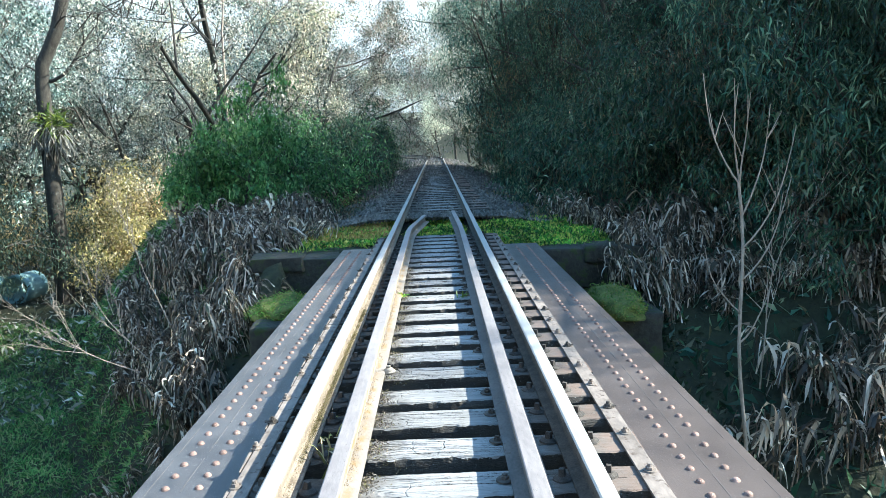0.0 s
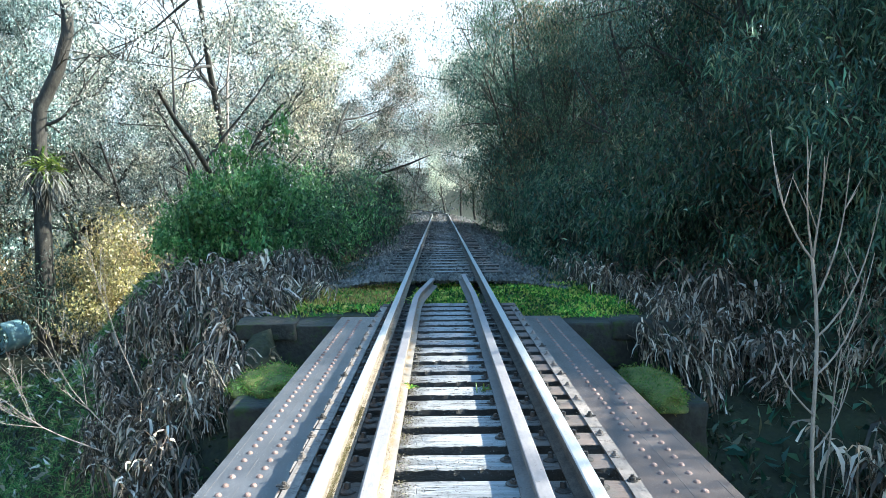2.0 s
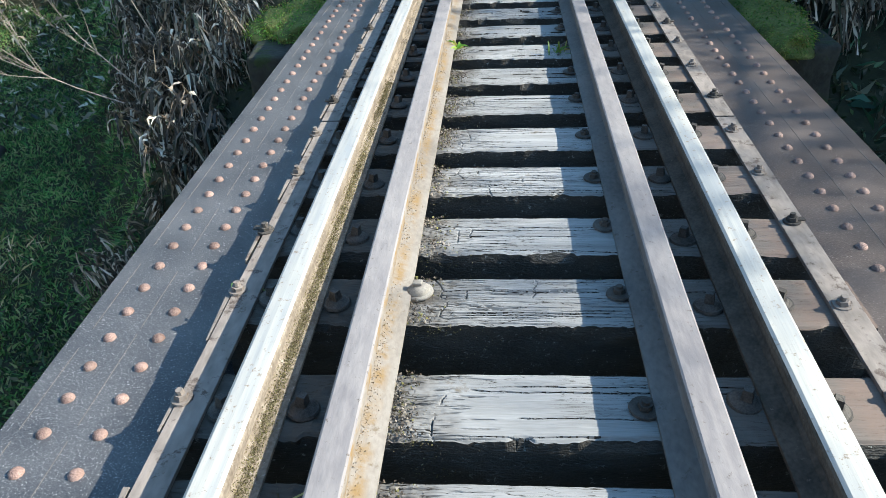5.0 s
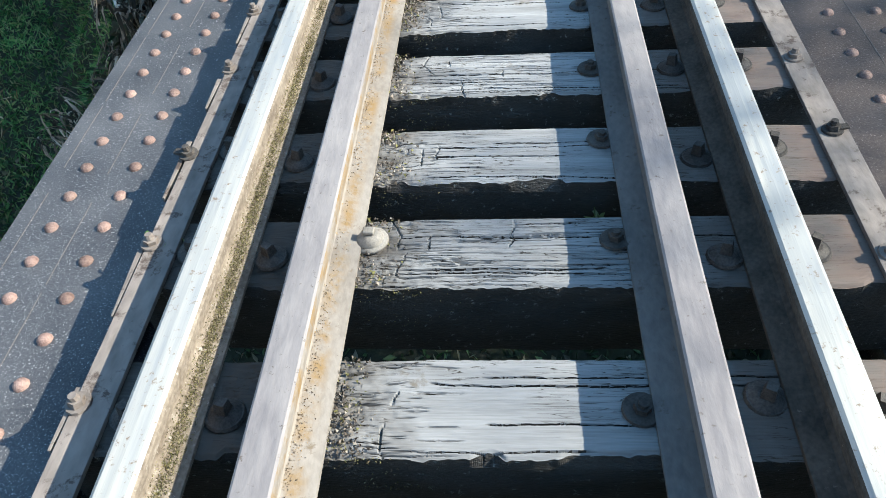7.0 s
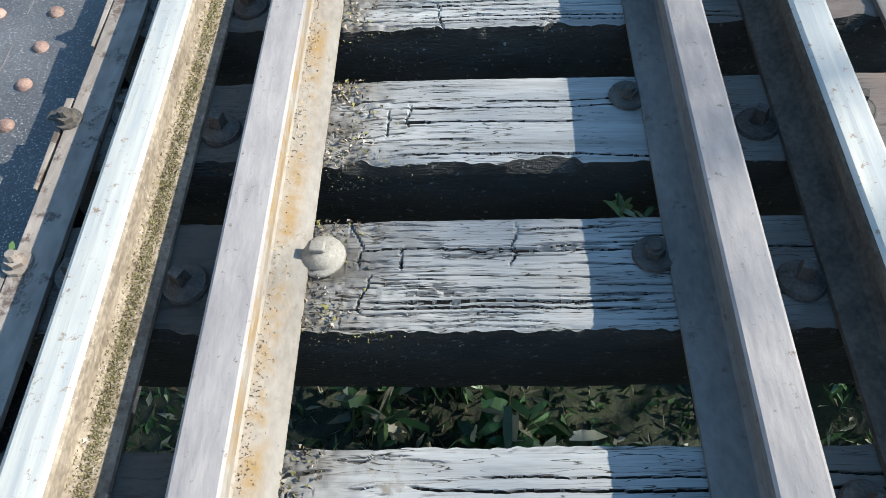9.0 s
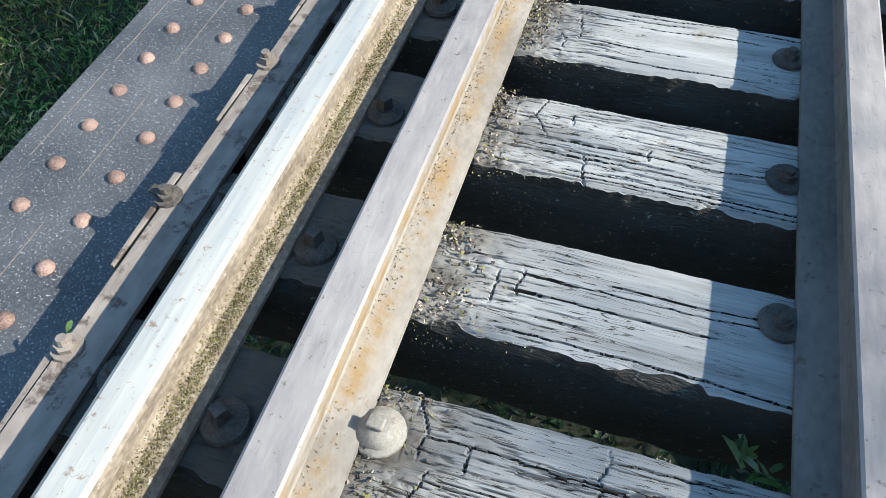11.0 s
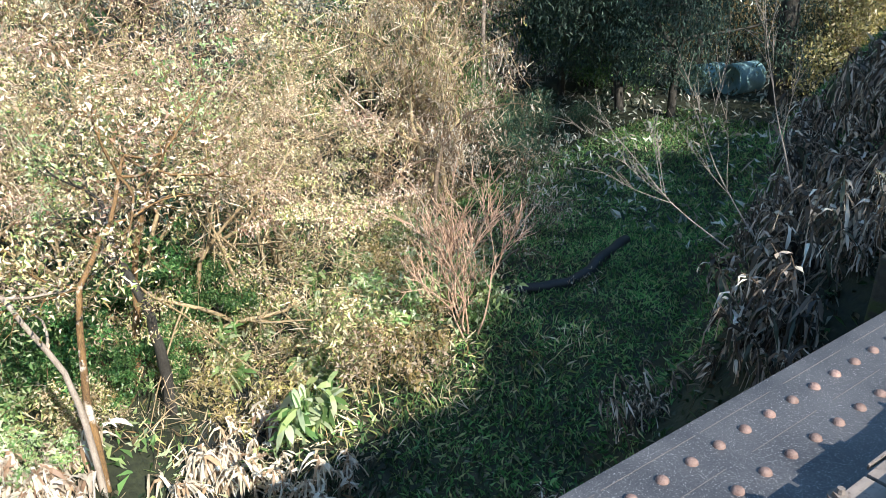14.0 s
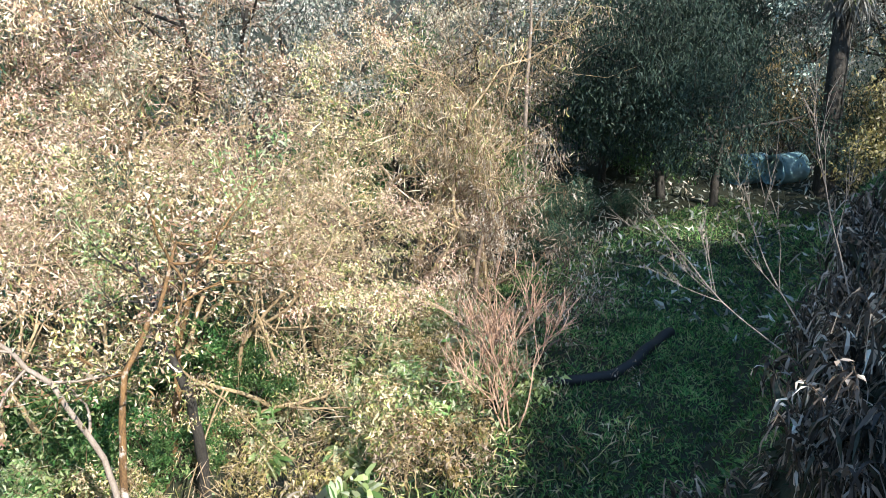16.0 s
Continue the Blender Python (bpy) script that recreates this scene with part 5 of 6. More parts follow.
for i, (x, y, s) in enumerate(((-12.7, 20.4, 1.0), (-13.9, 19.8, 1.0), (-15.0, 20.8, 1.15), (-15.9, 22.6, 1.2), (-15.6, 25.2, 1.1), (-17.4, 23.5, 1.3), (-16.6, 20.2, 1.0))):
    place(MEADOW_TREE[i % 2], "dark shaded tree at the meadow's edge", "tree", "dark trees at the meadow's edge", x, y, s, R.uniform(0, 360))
for i, (x, y, s) in enumerate(((-13.3, 15.2, 0.6), (-12.6, 14.6, 0.5), (-14.2, 16.6, 0.6), (-13.4, 17.8, 0.45))):
    place(DARK_SHRUB[i % 3], "low dark shrub in the shaded hollow", "shrub", "dark shrubs in the hollow", x, y, s, R.uniform(0, 360))
# tangled half-dry trees by the brook, grey trees behind them
TANGLE = [plant("tree", 380 + s, 3.0, 0.07, (BLEACHED, GOLD_LEAF)[s], 3600, (0.07, 0.024), 4, (TWIG, GOLD_TWIG)[s], 0.9, (4, 5), 0.12, 0.5, up=0.05, shrink=0.62, min_level=2, stems=2, wander=0.26, hang=-0.3, start=0.3, wiry=(1500, 0.22, 0.005, STRAW_WIRE), clumps=80, thin=0.006) for s in range(2)]
for i, (x, y, s, h) in enumerate(((-11.0, 11.4, 1.0, 1.25), (-11.9, 12.8, 0.95, 1.3), (-12.6, 11.0, 1.1, 1.3), (-14.0, 11.8, 1.25, 1.2), (-15.5, 13.4, 1.3, 1.2), (-13.8, 14.6, 1.0, 1.4), (-15.6, 16.2, 1.2, 1.5), (-17.4, 17.6, 1.3, 1.6), (-19.0, 19.6, 1.4, 1.6))):
    place(TANGLE[i % 2], "tangled half-dry tree with pale hanging leaves", "tree", "tangled trees by the brook", x, y, s, R.uniform(0, 360), tall=h)
for i, (x, y, s) in enumerate(((-18.5, 14.5, 1.0), (-19, 9, 1.0), (-21, 5.5, 1.0), (-20, 12, 1.1), (-22.5, 15, 1.1), (-24, 10, 1.2), (-26, 6, 1.2), (-19.5, 17.5, 1.1), (-26, 13, 1.3), (-28, 9, 1.3), (-23.5, 1.5, 1.1))):
    place(LEFT[(0, 2, 3)[i % 3]], "grey-barked tree with thin crown by the brook", "tree", "trees by the brook", x, y, s, R.uniform(0, 360))
for i, (x, y, s) in enumerate(((-15.5, 15.5, 1.1), (-18.2, 16.4, 1.3), (-20.4, 15.0, 1.5), (-21.6, 18.2, 1.5), (-24.0, 17.0, 1.7), (-17.8, 11.4, 1.2), (-24.5, 7.6, 1.6), (-26.0, 3.4, 1.8), (-18.8, 21.5, 1.4), (-15.6, 21.6, 1.1))):
    place(SHRUB[i % 2], "tangled green shrub behind the brook", "shrub", "shrubs behind the brook", x, y, s, R.uniform(0, 360))


def far_wood(n, seed):
    """Distant wooded slopes, as clumps of coarse foliage."""
    rng = np.random.default_rng(seed)
    a, r = rng.uniform(0, 2 * np.pi, n // 60), rng.uniform(34, 110, n // 60)
    cx, cy = r * np.cos(a), 14 + r * np.sin(a)
    keep = ~((np.abs(cx - 0.0) < 7 + 0.16 * cy) & (cy > 0) & (cy < 90)) & ~((cx > 12) & (np.abs(cy - 5) < 14))
    cx, cy = cx[keep], cy[keep]
    h = rng.uniform(3, 6.5, len(cx))
    i = rng.integers(0, len(cx), n)
    d = rand_dirs(rng, n)
    at = np.stack([cx[i], cy[i], ground_z(cx[i], cy[i]) + h[i] * 0.55], 1) + d * np.stack([h[i] * 0.42, h[i] * 0.42, h[i] * 0.5], 1) * rng.uniform(0.6, 1.05, n)[:, None]
    v, f = blades(rng, at, rand_dirs(rng, n, -0.2), rng.uniform(0.25, 0.6, n), rng.uniform(0.12, 0.26, n), 0.3, 0)
    return tagged(mesh_ob("far_wood", array_mesh("far_wood", v, f, OLIVE)), "distant wooded slopes in pale light", "wood", kind="stuff")


far_wood(80000, 21)


# withered plants with hanging strap leaves
def withered(seed, stalks, height, leaf, per_stalk=11, mat=DEAD_LEAF):
    rng = np.random.default_rng(seed)
    t = empty("withered_plant")
    paths, at, along = [], [], []
    for k in range(stalks):
        a, h = rng.uniform(0, 6.28), height * rng.uniform(0.6, 1.1)
        out = np.array([math.cos(a), math.sin(a), 0]) * rng.uniform(0.15, 0.55) * h
        base = np.array([math.cos(a + 1), math.sin(a + 1), 0]) * rng.uniform(0, 0.25)
        u = np.linspace(0, 1, 6)[:, None]
        p = base + out * u ** 1.8 + np.array([0, 0, 1]) * h * (u - 0.22 * u ** 3) - np.array([0, 0, 0.15])
        paths.append((p, np.linspace(0.011, 0.005, 6)))
        tt = rng.uniform(0.25, 1.0, per_stalk) * 5
        i = np.minimum(tt.astype(int), 4)
        at.append(p[i] + (p[i + 1] - p[i]) * (tt - i)[:, None])
        d = rand_dirs(rng, per_stalk, 0.1)
        d[:, :2] *= 1.2
        along.append(d)
    v, f = tubes(paths, 3)
    mesh_ob("stalk_clump", array_mesh("stalk_clump", v, f, TWIG, True), t)
    at, along = np.concatenate(at), np.concatenate(along)
    n = len(at)
    v, f = blades(rng, at, along, rng.uniform(0.6, 1.35, n) * leaf[0], rng.uniform(0.6, 1.3, n) * leaf[1], rng.uniform(0.7, 1.4, n)[:, None], 3)
    v += rng.normal(0, 0.009, v.shape)
    mesh_ob("foliage", array_mesh("foliage", v, f, mat), t)
    return t


DEAD = [withered(400 + s, 9, 1.0, (0.23, 0.032), 21) for s in range(7)]
THIN_DEAD = [withered(420 + s, 8, 1.0, (0.20, 0.030), 17) for s in range(4)]
PALE_DEAD = [withered(430 + s, 6, 1.0, (0.40, 0.075), 15, BLEACHED) for s in range(4)]
DEAD_LABEL = ("withered plant with drooping tan strap leaves", "withered plant", "withered plants on the bank")
for i in range(215):
    x, y = R.uniform(-6.0, -1.9), R.uniform(8.6, 15.5)
    if x > -2.2 and y < 10.9 or y > 12.4 and x > -2.6 or float(ground_z(x, y)) < (-2.3 if y < 11.2 else -2.8):
        continue
    place(DEAD[i % 7], *DEAD_LABEL, x, y, R.uniform(0.65, 1.05), R.uniform(0, 360), tip=24)
for i in range(26):
    y = R.uniform(12.6, 20)
    place(DEAD[i % 7], *DEAD_LABEL, -R.uniform(2.5, 3.6), y, R.uniform(0.7, 1.1), R.uniform(0, 360), tip=10)
for i in range(46):
    x, y = R.uniform(2.75, 5.6), R.uniform(7.6, 13.6)
    place(THIN_DEAD[i % 4], "withered plant with hanging strap leaves in shade", "withered plant", "withered plants in the shaded wood", x, y, R.uniform(0.7, 1.2), R.uniform(0, 360), tip=20)
for i in range(10):
    place(THIN_DEAD[i % 4], "withered plant with hanging strap leaves in shade", "withered plant", "withered plants in the shaded wood", R.uniform(2.35, 3.1), R.uniform(10.0, 11.4), R.uniform(0.5, 0.8), R.uniform(0, 360), tip=16)
for i in range(18):
    place(THIN_DEAD[i % 4], "withered plant with hanging strap leaves in shade", "withered plant", "withered plants in the shaded wood", R.uniform(2.3, 3.3), R.uniform(12.5, 17), R.uniform(0.6, 0.95), R.uniform(0, 360), tip=10)
for i, (x, y, s) in enumerate(((-3.0, 14.3, 0.95), (-2.75, 14.7, 0.8), (-1.95, 14.6, 0.75), (-2.3, 15.4, 0.8), (2.45, 13.0, 0.85), (2.8, 13.6, 0.9), (2.3, 14.2, 0.7), (2.7, 11.9, 0.7))):
    place(PALE_DEAD[i % 4] if i < 2 else DEAD[i % 7], "tall withered plant with pale drooping leaves beside the track", "withered plant", "withered plants beside the track", x, y, s, R.uniform(0, 360), tip=6)
for i in range(9):
    place(DEAD[i % 7], "lone withered plant on the dark ground by the bridge", "withered plant", "withered plants on the bank", R.uniform(-4.2, -2.4), R.uniform(7.6, 9.3), R.uniform(0.45, 0.7), R.uniform(0, 360), tip=20)
for i, (x, y) in enumerate(((-2.15, 10.3), (-2.25, 10.05), (-2.2, 10.6), (-2.35, 9.7))):
    place(DEAD[i % 7], *DEAD_LABEL, x, y, 0.62, R.uniform(0, 360), z=-0.85, tip=18)
for i, (x, y) in enumerate(((-2.35, 10.2), (-2.4, 10.6), (-2.3, 10.9), (-2.5, 9.8), (-2.65, 10.4), (-2.45, 11.2))):
    place(DEAD[i % 7], *DEAD_LABEL, x, y, 0.6, R.uniform(0, 360), z=float(ground_z(x - 0.4, y)), tip=16)
for i in range(38):
    x, y = R.uniform(-7.6, -5.4), R.uniform(4.0, 6.9)
    place(PALE_DEAD[i % 4], "sunlit withered plant with bleached strap leaves", "withered plant", "withered plants by the brook", x, y, R.uniform(0.4, 0.65), R.uniform(0, 360), tip=14)


# bare saplings and twigs
def bare(name, label, category, seed, base, direction, length, radius, levels, kids, spread, mat, up=0.3, shrink=0.6, wander=0.08, start=0.4, wiry=None, thin=0.0025):
    rng = np.random.default_rng(seed)
    t = empty(name, base)
    skel = branching(rng, (0, 0, 0), direction, length, radius, levels, spread, kids, wander, up, shrink, start, thin)
    wood_parts(skel, mat, t, False)
    if wiry:
        n, ln, wd, fine = wiry
        at = leaf_points(rng, skel, n, 1, 0.01)
        v, f = blades(rng, at, rand_dirs(rng, n, 1.2), rng.uniform(0.4, 1.4, n) * ln, wd, 0.05, 0)
        tagged(mesh_ob("twig_tangle", array_mesh("twig_tangle", v, f, fine), t), kind="stuff")
    return tagged(t, label, category)


def forked_sapling():
    """A bare sapling: a bent stem, a fork above the deck's height and long upright twigs."""
    rng = np.random.default_rng(61)
    t = tagged(empty("sapling", (2.80, 7.4, -2.4)), "bare pale sapling with forked upright twigs", "sapling")
    u = np.linspace(0, 1, 12)
    stem = np.stack([-0.14 * u + 0.03 * np.sin(u * 9), 0.02 * np.sin(u * 7), 3.15 * u], 1)
    v, f = tubes([(stem, 0.019 - 0.006 * u)], 7)
    mesh_ob("stem", array_mesh("stem", v, f, PALE_BARK, True), t)
    for k, (i, dx, dy, ln) in enumerate(((11, -0.50, 0.1, 0.95), (11, -0.08, 0.05, 0.90), (11, 0.10, -0.1, 0.75), (10, 0.42, 0.1, 0.95), (9, 0.60, -0.1, 1.05), (8, 0.75, 0.1, 0.9), (7, -0.85, 0.0, 0.6), (6, 0.8, 0.1, 0.55))):
        w = np.linspace(0, 1, 9)[:, None]
        out = np.array([dx, dy, 0.0])
        p = stem[i] + ln * (out * (w - 0.35 * w ** 2) + np.array([0, 0, 1.0]) * (0.45 * w + 0.55 * w ** 1.6)) + 0.012 * np.sin(w * 8 + k) * np.array([[1, 1, 0]])
        paths = [(p, np.linspace(0.009, 0.003, 9))]
        for q in range(2):
            j = rng.integers(3, 7)
            a = p[j] + np.linspace(0, 1, 4)[:, None] * np.array([rng.uniform(-0.16, 0.16), rng.uniform(-0.1, 0.1), rng.uniform(0.12, 0.3)])
            paths.append((a, np.linspace(0.005, 0.002, 4)))
        v, f = tubes(paths, 5)
        mesh_ob("branch", array_mesh("branch", v, f, PALE_BARK, True), t)


forked_sapling()
bare("sapling", "bare pale sapling leaning from the slope", "sapling", 502, (3.4, 8.6, -1.9), (0.1, 0.0, 1), 1.8, 0.012, 2, (4, 5), 0.4, PALE_BARK, 0.4, 0.5, 0.08, 0.5)
bare("bare_shrub", "bare pale twigs leaning out from the bank", "shrub", 503, (-3.70, 9.84, -1.48), (-0.88, 0.0, 0.42), 1.55, 0.009, 2, (6, 7), 0.38, GREY_TWIG, 0.12, 0.42, 0.06, 0.4, thin=0.0035)
bare("bare_shrub", "bare pale twigs rising from the bank", "shrub", 504, (-3.70, 10.2, -1.45), (-0.75, 0.05, 0.62), 1.3, 0.009, 2, (5, 6), 0.4, GREY_TWIG, 0.2, 0.5, 0.06, 0.3, thin=0.0035)
bare("bare_shrub", "bare pale twigs rising from the bank", "shrub", 506, (-3.45, 10.3, -1.0), (-0.42, 0.05, 0.9), 1.3, 0.009, 2, (4, 5), 0.35, GREY_TWIG, 0.2, 0.45, 0.06, 0.3, thin=0.0035)
for k, (dx, dy, tilt, side) in enumerate(((0.0, 0.0, 0.05, 0.0), (0.08, 0.06, 0.35, 0.3), (-0.07, 0.03, -0.35, -0.2), (0.03, -0.08, 0.25, -0.35), (-0.10, -0.05, -0.15, 0.35))):
    bare("bare_shrub", "bare reddish twiggy shrub on the brook's bank", "shrub", 505 + 10 * k, (-7.2 + dx, 9.55 + dy, -3.85), (tilt, side, 1), 1.35 - 0.10 * k, 0.016, 3, (4, 6), 0.5, RED_TWIG, 0.3, 0.62, 0.09, 0.35, None, 0.007)

bare("tree", "tall bare tree with crooked dark limbs", "tree", 530, (-6.4, 24.2, float(ground_z(-6.4, 24.2)) - 0.2), (0.02, 0, 1), 8.6, 0.15, 3, (5, 6), 0.8, BARK, 0.12, 0.42, 0.12, 0.62, thin=0.018)
bare("tree", "slender pale trunk in the wood", "tree", 531, (-5.9, 23.0, float(ground_z(-5.9, 23.0)) - 0.2), (0.0, 0, 1), 7.2, 0.055, 1, (3, 4), 0.6, PALE_BARK, 0.3, 0.3, 0.03, 0.7, thin=0.01)
bare("tree", "slender pale trunk behind the brook", "tree", 532, (-14.6, 15.6, float(ground_z(-14.6, 15.6)) - 0.2), (0.0, 0, 1), 7.0, 0.07, 1, (3, 4), 0.6, PALE_BARK, 0.3, 0.3, 0.03, 0.7, thin=0.01)

# leaning trunks by the brook
def leaning(label, pts, r0, r1, mat, seed, limbs):
    rng = np.random.default_rng(seed)
    t = empty("tree", pts[0])
    p = np.array(pts, float) - np.array(pts[0], float)
    u = np.linspace(0, len(p) - 1, 14)
    path = np.stack([np.interp(u, range(len(p)), p[:, k]) for k in range(3)], 1)
    path[1:-1] += rng.normal(0, 0.015, (12, 3))
    v, f = tubes([(path, np.linspace(r0, r1, 14))], 9)
    mesh_ob("trunk", array_mesh("trunk", v, f, mat, True), t)
    for k in range(limbs):
        skel = branching(rng, path[rng.integers(6, 14)], unit(rng.normal(size=3) + [0, 0, 0.5]), rng.uniform(0.7, 1.3), 0.016, 2, 0.6, (3, 4), 0.2, 0.15)
        mesh_ob("limb", tube_mesh("limb", skel, mat, 4), t)
        at = leaf_points(rng, skel, 260, 0, 0.07)
        v, f = blades(rng, at, rand_dirs(rng, 260, 0.1), rng.uniform(0.04, 0.09, 260), rng.uniform(0.02, 0.035, 260), 0.2, 0)
        mesh_ob("foliage", array_mesh("foliage", v, f, (GOLD_LEAF, PINK_LEAF, HERB)[k % 3]), t)
    return tagged(t, label, "tree", "leaning trunks by the brook")


leaning("pale leaning tree trunk with ochre lichen", [(-7.0, 4.86, -3.9), (-7.0, 4.84, -2.9), (-7.0, 4.79, -2.4), (-7.0, 4.49, -1.65), (-7.05, 4.2, -1.2), (-7.3, 3.8, -0.7)], 0.036, 0.014, PALE_BARK, 1, 6)
leaning("ochre mossy trunk with forked pale limbs", [(-7.05, 4.9, -3.9), (-7.05, 4.95, -2.5), (-7.0, 5.03, -1.8), (-7.0, 5.25, -1.4), (-7.0, 5.46, -1.06), (-7.2, 5.7, -0.6)], 0.04, 0.015, MOSSY_TRUNK, 4, 8)
leaning("dark leaning trunk with lichen by the brook", [(-8.2, 5.87, -4.0), (-8.1, 5.85, -3.2), (-8.0, 5.8, -2.5), (-8.1, 5.6, -1.9), (-8.3, 5.6, -1.3)], 0.075, 0.03, BARK, 2, 6)
leaning("brown forked trunk in the golden bushes", [(-8.9, 5.7, -3.9), (-8.6, 5.75, -2.9), (-8.7, 5.9, -2.1), (-8.5, 6.1, -1.4), (-8.8, 6.6, -0.8)], 0.05, 0.02, MOSSY_TRUNK, 3, 7)

# tree with a clump of bromeliads
rng = np.random.default_rng(77)
host = tagged(empty("tree", (-11.15, 22.8, -3.2)), "tall dark tree with a bromeliad clump on its trunk", "tree")
u = np.linspace(0, 1, 26)
trunk = np.stack([np.interp(12.5 * u, [0, 5.8, 6.9, 7.9, 9.2, 9.9, 12.5], [0, -0.02, 0.0, 0.55, 0.95, 0.85, 1.2]), 0 * u, 12.5 * u], 1)
v, f = tubes([(trunk, 0.27 - 0.15 * u)], 9)
mesh_ob("trunk", array_mesh("trunk", v, f, BARK, True), host)
for k in range(9):
    i = rng.integers(13, 25)
    limbs = branching(rng, trunk[i], unit(rng.normal(size=3) * [1, 1, 0.4] + [0, 0, 0.4]), rng.uniform(1.0, 2.4), 0.06, 2, 0.7, (2, 3), 0.2, 0.1)
    mesh_ob("limb", tube_mesh("limb", limbs, BARK, 4), host)
clump = tagged(empty("bromeliad", (-11.0, 22.7, 1.95)), "green bromeliad clump with grey hanging dead leaves", "bromeliad")
n = 240
d = rand_dirs(rng, n, 0.5)
v, f = blades(rng, rng.normal(0, 0.16, (n, 3)) + [0, 0, 0.15], d, rng.uniform(0.35, 0.75, n), 0.05, 0.35, 3)
mesh_ob("rosette", array_mesh("rosette", v, f, BROMELIAD), clump)
n = 420
d = rand_dirs(rng, n, -0.6)
v, f = blades(rng, rng.normal(0, 0.18, (n, 3)) - [0, 0, 0.1], d, rng.uniform(0.35, 0.7, n), 0.045, 0.7, 3)
mesh_ob("dead_foliage", array_mesh("dead_foliage", v, f, GREY_LEAF), clump)


# concrete pipes and hose in the meadow
def drain_pipe(x, y, z, turn, r=0.44, length=1.0):
    b = bmesh.new()
    rings = []
    for q, s in ((r, 0), (r, length), (r - 0.05, length), (r - 0.05, 0)):
        rings.append([b.verts.new((q * math.cos(a * math.tau / 28), s, q * math.sin(a * math.tau / 28))) for a in range(28)])
    for i in range(4):
        for a in range(28):
            b.faces.new((rings[i][a], rings[i][(a + 1) % 28], rings[(i + 1) % 4][(a + 1) % 28], rings[(i + 1) % 4][a]))
    bmesh.ops.recalc_face_normals(b, faces=b.faces)
    ob = part("drain_pipe", b, PIPE_MAT, None, smooth=False)
    ob.matrix_basis = pose(x, y, z, 0, 0, turn)
    return tagged(ob, "pale blue-green drain pipe lying in the grass", "drain pipe", "drain pipes in the grass")


drain_pipe(-13.55, 22.4, float(ground_z(-13.55, 22.4)) + 0.40, -8)
drain_pipe(-12.7, 22.85, float(ground_z(-12.7, 22.85)) + 0.40, -5)
hose_pts = np.array([(-8.6, 10.3), (-8.02, 10.64), (-7.75, 11.2), (-7.53, 11.76), (-7.62, 12.3), (-7.8, 12.9), (-8.0, 13.5)])
tt = np.linspace(0, len(hose_pts) - 1, 40)
hx, hy = np.interp(tt, range(len(hose_pts)), hose_pts[:, 0]), np.interp(tt, range(len(hose_pts)), hose_pts[:, 1])
v, f = tubes([(np.stack([hx, hy, ground_z(hx, hy) + 0.025], 1), np.full(40, 0.095))], 10)
tagged(mesh_ob("drain_hose", array_mesh("drain_hose", v, f, HOSE, True)), "thick black drain hose across the meadow", "hose")


# ---- grass, moss and low growth ----
def cover(name, label, category, mat, n, area, length, width, seed, lean=1.4, segs=0, keep=None, droop=0.25, lift=0.0):
    rng = np.random.default_rng(seed)
    x, y = rng.uniform(area[0], area[1], n), rng.uniform(area[2], area[3], n)
    if keep is not None:
        k = keep(x, y, rng)
        x, y = x[k], y[k]
    m = len(x)
    at = np.stack([x, y, ground_z(x, y) - 0.01 + lift], 1)
    v, f = blades(rng, at, rand_dirs(rng, m, lean), rng.uniform(0.5, 1.4, m) * length, rng.uniform(0.6, 1.3, m) * width, droop, segs)
    return tagged(mesh_ob(name, array_mesh(name, v, f, mat)), label, category, kind="stuff")


def clumpy(freq, seed, bias):
    return lambda x, y, rng: wobble(x, y, freq, seed) + rng.normal(0, 0.35, len(x)) > bias


cover("meadow_grass", "short shaded meadow grass", "grass", MEADOW, 120000, (-13.0, -3.6, 6.8, 21), 0.13, 0.026, 1, 1.0, keep=lambda x, y, rng: (creek_distance(x, y) > 2.0) | (y > 10.2) | (rng.random(len(x)) < 0.15))
cover("meadow_herb", "low broad-leaved weeds in the meadow", "weeds", MEADOW, 14000, (-11, -3.6, 6.5, 19), 0.08, 0.04, 2, 0.6, keep=clumpy(1.7, 4.0, 0.1))
cover("bank_grass", "rough grass on the embankment's shoulder", "grass", MEADOW, 16000, (-8.5, -2.2, 12.0, 20), 0.16, 0.02, 3)
cover("brook_herb", "fresh broad-leaved herbs along the brook", "herbs", HERB, 9000, (-12.0, -6.2, 3.0, 12.5), 0.20, 0.065, 4, 0.9, keep=lambda x, y, rng: (creek_distance(x, y) > np.where(x < -8.6, 0.0, 0.3)) & (creek_distance(x, y) < 2.2) & (wobble(x, y, 1.6, 2.0) + rng.normal(0, 0.3, len(x)) > 0.1))
cover("brook_straw", "dry straw and weeds along the brook", "weeds", GOLD_LEAF, 17000, (-13.0, -5.7, 3.0, 11.0), 0.24, 0.022, 5, 0.9, keep=clumpy(1.2, 7.0, -0.3))
cover("under_growth", "low dark growth beneath the bridge", "weeds", HERB_SHADE, 26000, (-7.0, 3.0, 2.5, 9.8), 0.13, 0.04, 6, 0.7, 1)
cover("slope_growth", "rough low growth on the slopes", "weeds", RUSTY_MIX, 16000, (-14, 12, -14, 7), 0.24, 0.05, 7, 0.9)
cover("wood_growth", "low leafy growth on the wood's floor", "weeds", OLIVE, 22000, (-24, -5, 14, 40), 0.26, 0.07, 8, 0.8)
cover("shade_growth", "low leafy growth in the shaded wood", "weeds", DARK_GREEN, 24000, (2.6, 11, 6, 34), 0.26, 0.06, 9, 0.8)


